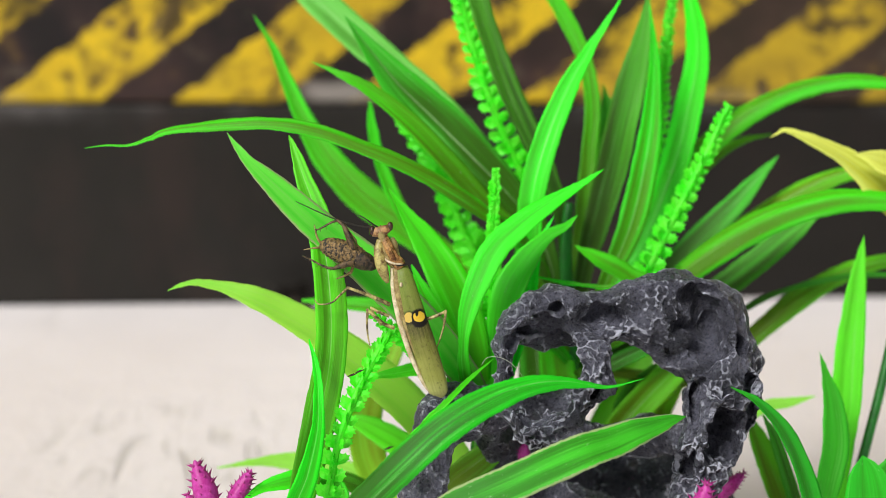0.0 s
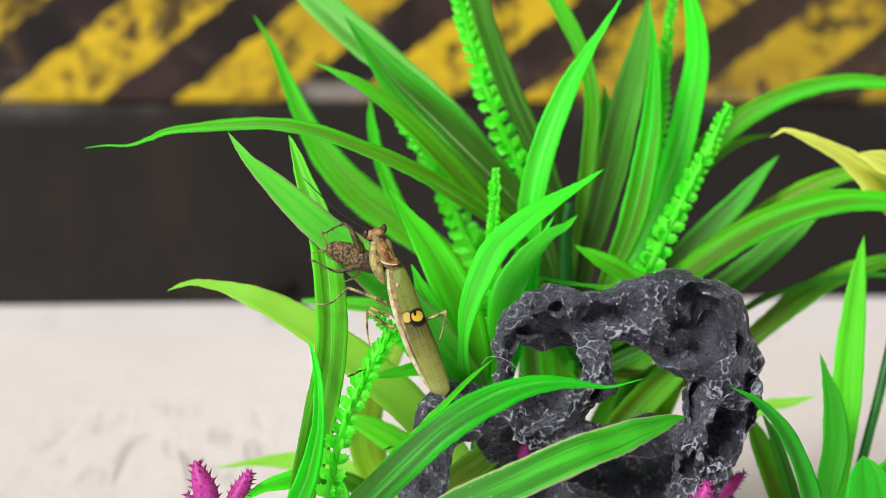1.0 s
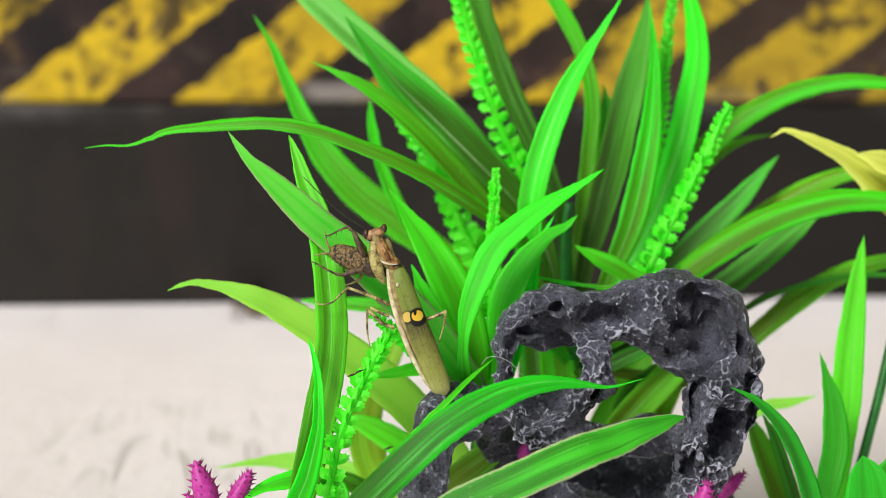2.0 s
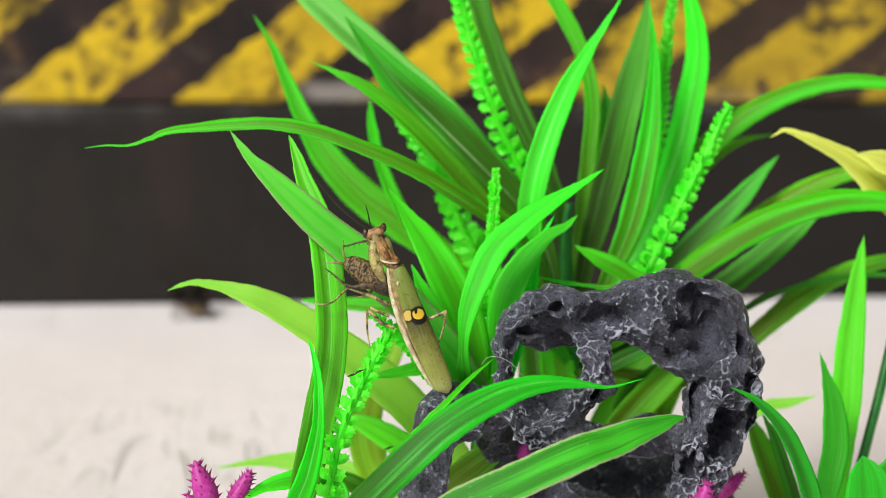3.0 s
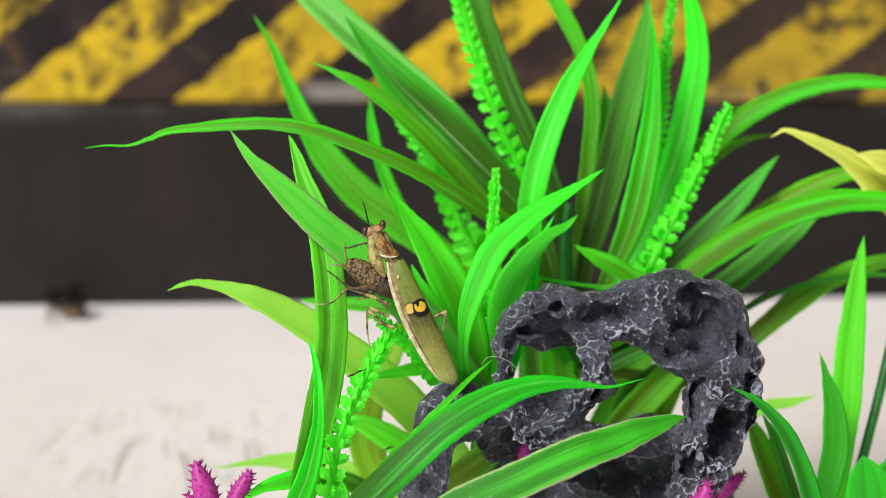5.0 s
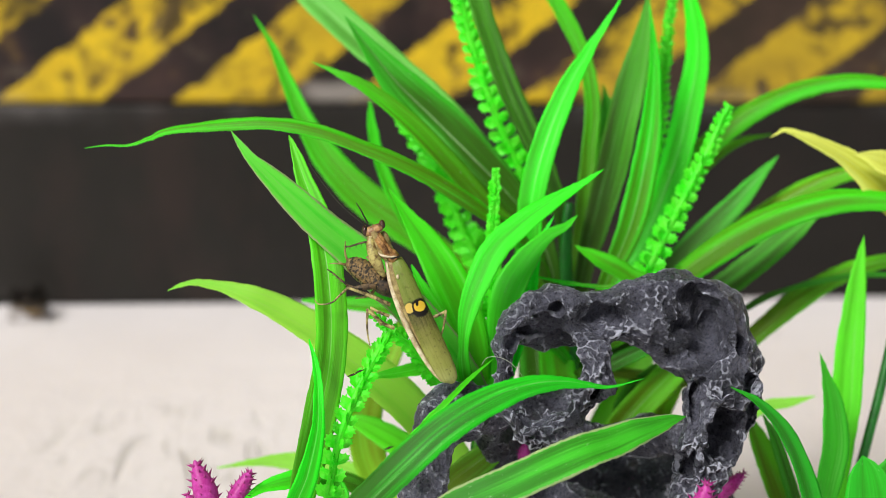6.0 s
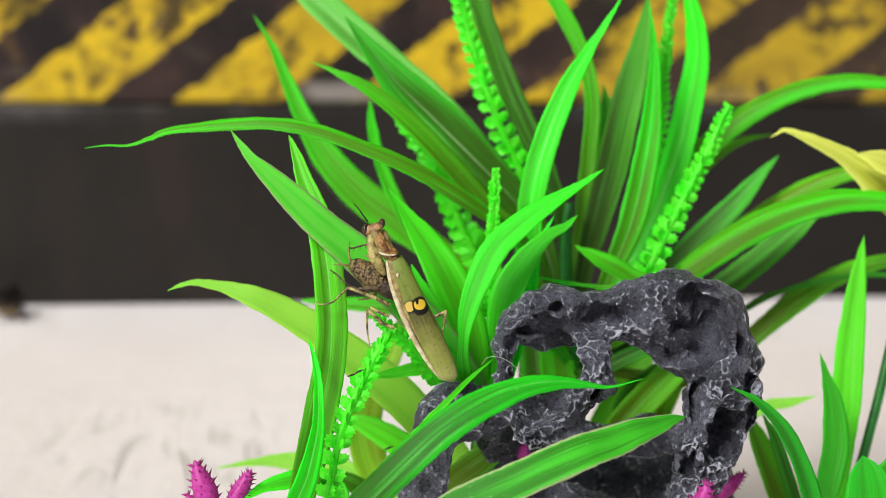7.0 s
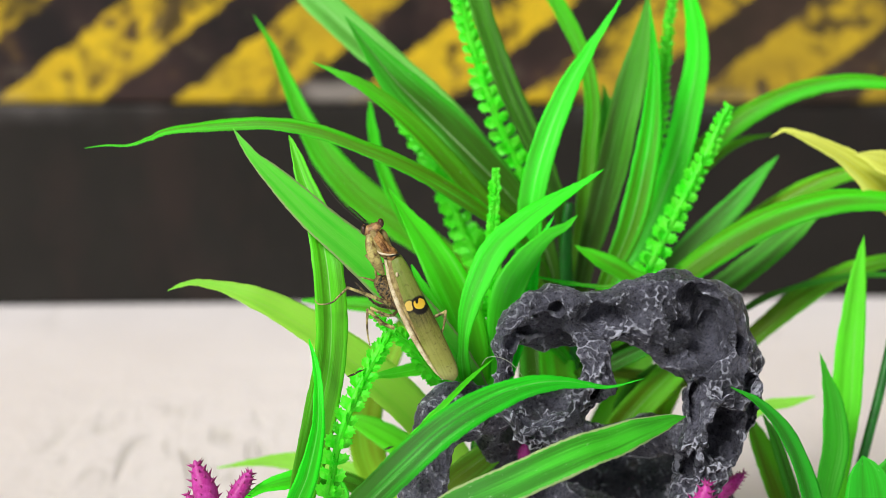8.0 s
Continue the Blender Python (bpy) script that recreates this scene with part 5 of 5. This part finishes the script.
def mantis():
    ob = thing("praying_mantis", tilted(*(-9, -42.1, 111.3)), "small green and brown flower mantis holding its prey on a leaf", "mantis")
    abdomen = limb("abdomen", ob, TAN, [(*(-1.1, 1, -0.9), 1.4), (*(0.9, 1.4, -7.9), 2.0), (*(3.8, 1.4, -15.8), 1.9), (*(6.8, 1.1, -22), 1.2), (*(8.2, 0.9, -24.6), 0.4)], 12)
    wing = limb("forewing", ob, WING, [(*(-0.4, -0.2, -0.5), 1.6), (*(0.6, -0.4, -3.4), 2.15), (*(2.6, -0.5, -9.2), 2.5), (*(5.1, -0.4, -15.1), 2.5), (*(7.3, -0.2, -20.5), 2.35), (*(8.7, 0.1, -23.7), 2.05), (*(9.4, 0.3, -25), 1.5), (*(9.7, 0.4, -25.9), 0.3)], 20, "olive green wing cover with a yellow eyespot", 0.55)
    limb("wing_margin", ob, MARGIN, [(*(-1.9, -0.2, -0.5), 0.5), (*(-1.2, -0.5, -5.6), 0.62), (*(0.5, -0.6, -11.8), 0.6), (*(3.0, -0.5, -18), 0.5), (*(5.7, -0.2, -23), 0.34), (*(7.4, 0.3, -25.4), 0.1)], 10, "pale folded edge of the wing", 0.8)
    limb("wing_fold", ob, TAN, [(*(-1.2, -0.9, -0.8), 0.5), (*(-0.5, -1.3, -5.0), 0.72), (*(1.0, -1.35, -10.0), 0.62), (*(3.3, -1.1, -16.0), 0.42), (*(5.6, -0.5, -21.0), 0.15)], 10, "beige fold beside the pale wing edge", 0.5)
    for p, r in (((0.1, -1.75, -3.9), (0.32, 0.2, 0.5)), ((-1.5, -1.0, -2.6), (0.25, 0.2, 0.4))):
        v, f = ball(p, r, 5, 8)
        part("pale_fleck", mesh("pale_fleck", v, f, MARGIN), wing)
    shield = limb("pronotum", ob, RUST, [(*(-4.2, -0.7, 5.9), 0.65), (*(-3.6, -1.1, 4.7), 0.85), (*(-2.7, -1.3, 3), 1.0), (*(-1.8, -1.2, 1.6), 0.98), (*(-0.9, -1, 0.5), 1.3), (*(-0.2, -0.6, -0.3), 1.2)], 14, "rust-brown neck shield", 0.6)
    limb("shield_side", shield, TAN, [(*(-4.5, -0.6, 5.2), 0.5), (*(-4.1, -0.8, 3.4), 0.95), (*(-2.9, -0.8, 1.4), 1.05), (*(-1.6, -0.5, 0), 0.9)], 10, "", 0.7)
    limb("shield_keel", shield, RUST, [(*(-3.5, -1.7, 4.7), 0.14), (*(-2.5, -2, 2.9), 0.22), (*(-1.4, -1.9, 1.1), 0.2)], 6)
    limb("shield_rim", shield, MARGIN, [(*(-4.7, -1.2, 5.2), 0.12), (*(-4.5, -1.5, 2.7), 0.2), (*(-3.4, -1.6, 0.9), 0.22), (*(-1.6, -1.8, 0.2), 0.22), (*(0.1, -1.5, 0.2), 0.12)])
    limb("collar", shield, INK, [(*(-1.8, -1.4, -0.2), 0.16), (*(-0.7, -1.5, -0.1), 0.24), (*(0.9, -1, 0.1), 0.16)])
    head = limb("head", ob, HEAD_TAN, [(*(-6.4, -0.6, 6.3), 0.8), (*(-5.5, -0.8, 6.5), 1.05), (*(-4.6, -0.9, 6.7), 1.1), (*(-3.8, -0.8, 7.1), 1.0), (*(-3, -0.6, 7.6), 0.7)], 14, "triangular brown head", 0.8)
    limb("face", head, TAN, [(*(-4.7, -1.1, 6.5), 0.85), (*(-4.3, -1.1, 5.4), 0.7), (*(-3.9, -0.9, 4.5), 0.4)], 10)
    for c, r, m in (((-6.4, -0.8, 6.7), (0.66, 0.8, 1.05), EYE_BROWN), ((-2.9, -0.7, 7.8), (0.62, 0.7, 0.95), EYE_BROWN)):
        v, f = ball(c, r, 8, 12)
        part("eye", mesh("eye", v, f, m), head)
    for pts in ([(*(-6.2, -0.8, 7.2), 0.35), (*(-6.3, -0.8, 7.8), 0.1)], [(*(-3.2, -0.7, 8), 0.35), (*(-3.3, -0.7, 8.6), 0.1)], [(*(-4.7, -0.9, 7.4), 0.3), (*(-4.8, -0.9, 8), 0.08)]):
        limb("horn", head, HEAD_TAN, pts, 6)
    limb("foreleg", ob, ARM, [(*(-4.8, -0.9, 4.8), 0.55), (*(-4.8, -1.3, 2.5), 1.0), (*(-4.2, -1.4, 0), 1.2), (*(-3.3, -1, -2.3), 0.9), (*(-2.6, -0.4, -3.7), 0.35)], 10, "pale folded grasping foreleg", 0.7)
    limb("foreleg", ob, TAN, [(*(-2.5, 0.3, 5.2), 0.45), (*(-1.9, 0.2, 4.3), 0.6), (*(-1.4, 0.4, 2.7), 0.55), (*(-0.7, 0.6, 1.1), 0.4)], 10)
    limb("fore_shank", ob, TAN, [(*(-3.2, -0.6, -2.5), 0.5), (*(-4.7, 0.6, -0.9), 0.42), (*(-5.9, 1, 0.5), 0.3)], 8)
    legs = []
    for pts, r in (
        ([(-1.4, 0.6, -7.9), (-5, 0.2, -6.3), (-7.7, 0, -5.3), (-9.9, 0, -4.6), (-11.3, 0.4, -5.9), (-13.1, 0.8, -7.6), (-15.6, 1, -8), (-16.7, 1.2, -7)], (0.5, 0.45, 0.36, 0.34, 0.26, 0.2, 0.16, 0.1)),
        ([(-0.5, 1, -12.6), (-2.7, 0.6, -11.7), (-4.5, 0.3, -10.2), (-5.9, 0.2, -9), (-6, 0.4, -11.5), (-5.8, 0.6, -14.1), (-5.4, 0.8, -16)], (0.45, 0.42, 0.42, 0.34, 0.26, 0.2, 0.12)),
        ([(-1.6, 1.2, -10.2), (-4.1, 1, -9.2), (-5.2, 1, -8.6), (-4.5, 1.6, -10.2), (-3.2, 2, -12.2)], (0.4, 0.34, 0.3, 0.2, 0.12)),
        ([(5.4, 1.2, -10.8), (7.4, 1, -10.2), (9.7, 0.8, -9.1), (9.4, 1.2, -11.8), (8.7, 1.6, -14.4), (8, 2, -16.4)], (0.42, 0.4, 0.34, 0.25, 0.2, 0.12)),
    ):
        knee = max(range(1, len(pts) - 1), key=lambda i: (Vector(pts[i]) - Vector(pts[i - 1])).angle(Vector(pts[i + 1]) - Vector(pts[i])))
        legs.append(jointed("walking_leg", ob, BANDED, [(*p, q * 0.9) for p, q in zip(pts, r)], [knee], 8, "thin banded walking leg"))
    feel = []
    for base, pts in (((-5.9, -1, 6.9), [(0, 0, 0), (-3.2, 0, 2.4), (-6.5, 0.3, 5.6), (-11.6, 0.8, 12.0)]), ((-5.2, -1, 7.1), [(0, 0, 0), (-0.3, -0.2, 1.6), (-0.5, -0.3, 3.0), (-0.9, -0.2, 4.6)])):
        a = limb("antenna", ob, INK, [(*p, r) for p, r in zip(pts, (0.18, 0.16, 0.13, 0.08))], 6)
        a.location = Vector(base) * MM
        feel.append((a, Vector(base) * MM))
    return ob, legs, feel, head


def prey():
    ob = thing("cricket", tilted(*(-19.1, -40.7, 112.9)), "speckled brown cricket nymph caught by the mantis", "cricket")
    ends = [(579, 437, 0.6), (586, 440, 1.6), (600, 445, 2.25), (616, 451, 2.6), (634, 457, 2.6), (650, 463, 2.1), (660, 466, 1.5)]
    path = glide([((x - 615) * 0.1131, 0, -(y - 452) * 0.1131, r) for x, y, r in ends], 4)
    rows = [(*p[:3], p[3] * (1.0 if i % 2 else 0.92)) for i, p in enumerate(path)]
    v, f = tube(rows, 16, 2, 0.8)
    part("abdomen", mesh("abdomen", v, f, CRICKET), ob, "speckled brown abdomen")
    limb("thorax", ob, CRICKET_DARK, [(*(2.6, 0, -0.9), 1.7), (*(3.7, 0, -1.4), 1.95), (*(5.1, 0, -1.9), 1.9), (*(6.2, 0, -2.3), 1.5)], 12)
    limb("head", ob, CRICKET_DARK, [(*(5.5, 0, -2), 1.45), (*(6.4, 0, -2.4), 1.45), (*(7.6, 0.2, -2.7), 0.5)], 12)
    jointed("hind_leg", ob, SHANK, [(*(2.8, -1, 0.5), 0.75), (*(1.7, -1.6, 3.1), 0.7), (*(0.6, -1.8, 5.4), 0.4), (*(-0.6, -1.8, 6.3), 0.26), (*(-2.1, -1.8, 5.7), 0.2), (*(-4.2, -1.6, 4.5), 0.17), (*(-5.1, -1.6, 4.4), 0.12)], [2, 3], 8, spines=7)
    jointed("hind_leg", ob, SHANK, [(*(2.8, -1, -1.8), 0.75), (*(0.8, -1.6, -2.6), 0.7), (*(-1.2, -1.8, -3.3), 0.34), (*(-2.5, -1.8, -3.2), 0.26), (*(-4.3, -1.8, -2.4), 0.2), (*(-6, -1.6, -1.5), 0.17), (*(-7.5, -1.6, -0.9), 0.12)], [2, 3], 8, spines=7)
    jointed("fore_leg", ob, TAN, [(*(3.4, 0.6, -0.3), 0.4), (*(2.8, 0.8, 2.3), 0.4), (*(1.9, 0.8, 3.6), 0.3), (*(1.5, 1, 2.7), 0.15)], [1, 2], 6)
    jointed("fore_leg", ob, TAN, [(*(2.8, 0, -2.3), 0.35), (*(2.1, -0.2, -4.1), 0.32), (*(0.8, 0, -4.8), 0.22), (*(-0.8, 0.2, -5.4), 0.12)], [1, 2], 6)
    limb("cercus", ob, TAN, [(*(-4, 0, 1.7), 0.28), (*(-4.8, -0.2, 3.1), 0.2), (*(-5.3, -0.2, 5.4), 0.08)], 6)
    limb("cercus", ob, TAN, [(*(-4.1, 0, 0.8), 0.28), (*(-5.5, -0.2, 0.7), 0.2), (*(-7.4, -0.2, 0.3), 0.08)], 6)
    return ob


def wanderer():
    """A second cricket that walks along the foot of the wall; its tall black upper parts also stand for its dark
    reflection there.
    """
    ob = thing("cricket", WALL, "dark cricket walking along the foot of the black wall", "cricket")
    limb("abdomen", ob, CRICKET_DARK, [(7.5, -15.0, 4.0, 0.7), (6.0, -14.6, 4.8, 2.2), (3.4, -13.8, 5.8, 3.1), (0.8, -13.2, 6.6, 3.3), (-1.2, -12.8, 7.4, 3.0)], 12)
    limb("belly", ob, CRICKET, [(6.4, -16.0, 3.0, 0.6), (4.0, -15.6, 3.4, 1.6), (1.0, -15.0, 3.8, 1.8), (-1.8, -14.4, 4.4, 1.2)], 12)
    limb("thorax", ob, GRIZZLE, [(-0.6, -12.8, 7.4, 3.2), (-2.6, -12.2, 8.6, 3.5), (-4.4, -11.8, 9.2, 2.9)], 12)
    limb("head", ob, GRIZZLE, [(-4.2, -11.8, 9.2, 2.7), (-5.8, -11.5, 9.4, 2.6), (-7.2, -11.4, 8.8, 1.2)], 12)
    limb("wing_pad", ob, GRIZZLE, [(-1.0, -13.2, 10.0, 1.8), (1.6, -13.4, 9.8, 2.4), (4.2, -13.8, 8.2, 1.2)], 10, "", 0.6)
    limb("hind_leg", ob, GRIZZLE, [(0.5, -15.6, 6.0, 1.2), (3.0, -16.0, 9.6, 1.5), (5.4, -16.2, 12.4, 0.9), (7.6, -17.0, 7.0, 0.45), (9.6, -18.4, 0.5, 0.25)], 8)
    limb("hind_leg", ob, GRIZZLE, [(0.5, -10.6, 6.0, 1.2), (2.4, -9.6, 9.8, 1.5), (4.0, -9.2, 12.8, 0.9), (6.6, -8.6, 7.0, 0.45), (8.2, -8.0, 0.5, 0.25)], 8)
    for x, y, side in ((-1.6, -15.2, -1), (-3.8, -14.4, -1), (-1.6, -10.4, 1), (-3.8, -9.8, 1)):
        limb("walking_leg", ob, SHANK, [(x, y, 6.4, 0.7), (x - 1.6, y + side * 2.4, 6.0, 0.6), (x - 2.2, y + side * 4.0, 3.0, 0.4), (x - 2.8, y + side * 4.8, 0.4, 0.25)], 7)
    for side in (-1, 1):
        limb("antenna", ob, INK, [(-7.0, -11.5 + side * 0.8, 9.6, 0.2), (-10.0, -11.5 + side * 2, 12.0, 0.14), (-13.5, -11.5 + side * 3.4, 12.6, 0.08)], 6)
    return ob


MANTIS, MANTIS_LEGS, FEELERS, HEAD = mantis()
PREY = prey()
WANDERER = wanderer()


def motions():
    # the mantis shifts its grip and climbs a little, its feet stay on the leaf
    at = [
        (0.0, (-8.1, -42.1, 111.4), 3.1), (0.3, (-8.4, -42.1, 111.3), 1.6), (0.6, (-8.8, -42.1, 111.3), 0.5), (1.0, (-9, -42.1, 111.3), 0.0), (1.7, (-9, -42.1, 111.3), 0.0), (2.8, (-9, -42, 111.6), -1.1), (3.6, (-9.1, -42, 111.6), -1.5),
        (3.95, (-8.8, -41.7, 113), -3.2), (4.3, (-9, -41.7, 112.8), -4.0), (4.7, (-9.1, -41.7, 112.8), -4.1), (5.8, (-9.3, -41.7, 112.9), -4.2), (6.6, (-9.3, -41.7, 112.9), -4.4), (7.0, (-9.3, -41.6, 113.2), -4.4), (7.5, (-9.3, -41.6, 113.3), -4.8), (8.0, (-9.5, -41.6, 113.3), -5.2)]
    rows = [(t, tilted(*p, turn)) for t, p, turn in at]
    walk(MANTIS, rows)
    rest = rows[3][1]
    for leg in MANTIS_LEGS:
        walk(leg, [(t, m.inverted() @ rest) for t, m in rows])
    walk(HEAD, [(t, Matrix.Translation((x * MM, 0, z * MM))) for t, x, z in ((0.0, 0.0, -0.3), (1.0, 0.1, -0.5), (3.6, 0.2, -0.6), (3.95, 0.4, -0.9), (4.7, 0.5, -1.1), (8.0, 0.55, -1.2))])
    swings = (((0.0, -31), (0.3, -26), (0.6, -14), (1.0, -8), (1.7, -8), (2.8, -2), (3.6, 2), (4.3, 3), (4.7, 4), (5.8, 5), (6.6, 5), (7.5, 6), (8.0, 7)),
              ((0.0, -50), (0.3, -48), (0.6, -44), (1.0, -42), (1.7, -42), (2.8, 0), (3.6, -12), (4.3, 6), (4.7, 4), (5.8, -14), (6.6, -18), (7.5, -30), (8.0, -34)))
    for (feeler, base), swing in zip(FEELERS, swings):
        walk(feeler, [(t, Matrix.Translation(base) @ pose(0, 0, 0, 0, a, 0)) for t, a in swing])
    # the prey is drawn in and turned as it is eaten
    eaten = [
        (0.0, (-20.5, -40.5, 113.5), 0), (0.3, (-19.6, -40.6, 113.1), 0), (0.6, (-19.1, -40.7, 112.9), 0), (1.0, (-19.1, -40.7, 112.9), 0), (1.7, (-19.1, -40.7, 112.9), 0), (2.3, (-17.4, -41.2, 110.9), 6), (2.8, (-15.9, -41.5, 109.6), 12), (3.5, (-15.9, -41.5, 109.6), 12), (4.6, (-15.8, -41.6, 109.5), 12),
        (5.2, (-15.5, -41.2, 109.1), 12), (5.8, (-15.6, -40.6, 109.2), 12), (6.6, (-15.5, -40.6, 109.2), 13), (7.0, (-15, -40.2, 108.7), 14), (7.3, (-13.3, -40, 107.6), 15), (7.5, (-12.4, -39.8, 106.6), 18), (7.7, (-11.8, -39.4, 106), 20), (8.0, (-10.3, -39.2, 104.8), 22)]
    walk(PREY, [(t, tilted(*p, turn)) for t, p, turn in eaten])
    # the leaf under them sways a little
    root = holder.location.copy()
    walk(holder, [(t, Matrix.Translation(root) @ pose(0, 0, 0, 0, a, 0)) for t, a in ((0.0, -0.15), (0.5, 0.0), (1.7, 0.0), (2.8, 0.35), (4.7, 0.4), (6.6, 0.45), (7.5, 0.55), (8.0, 0.85))])
    # the second cricket creeps along the wall
    crept = ((0.0, -0.0627), (0.7, -0.065), (1.2, -0.069), (1.7, -0.0758), (2.3, -0.087), (2.8, -0.0993), (3.1, -0.1069), (3.4, -0.1143), (3.7, -0.1231), (4.0, -0.13), (4.3, -0.1374), (4.7, -0.1467), (5.2, -0.158), (5.8, -0.1664), (6.2, -0.1698), (6.6, -0.1733), (7.0, -0.1779), (7.2, -0.1807), (7.4, -0.1848), (7.7, -0.192), (8.0, -0.2))
    walk(WANDERER, [(t, WALL @ pose(x + 0.001, -0.005, 0)) for t, x in crept])


motions()
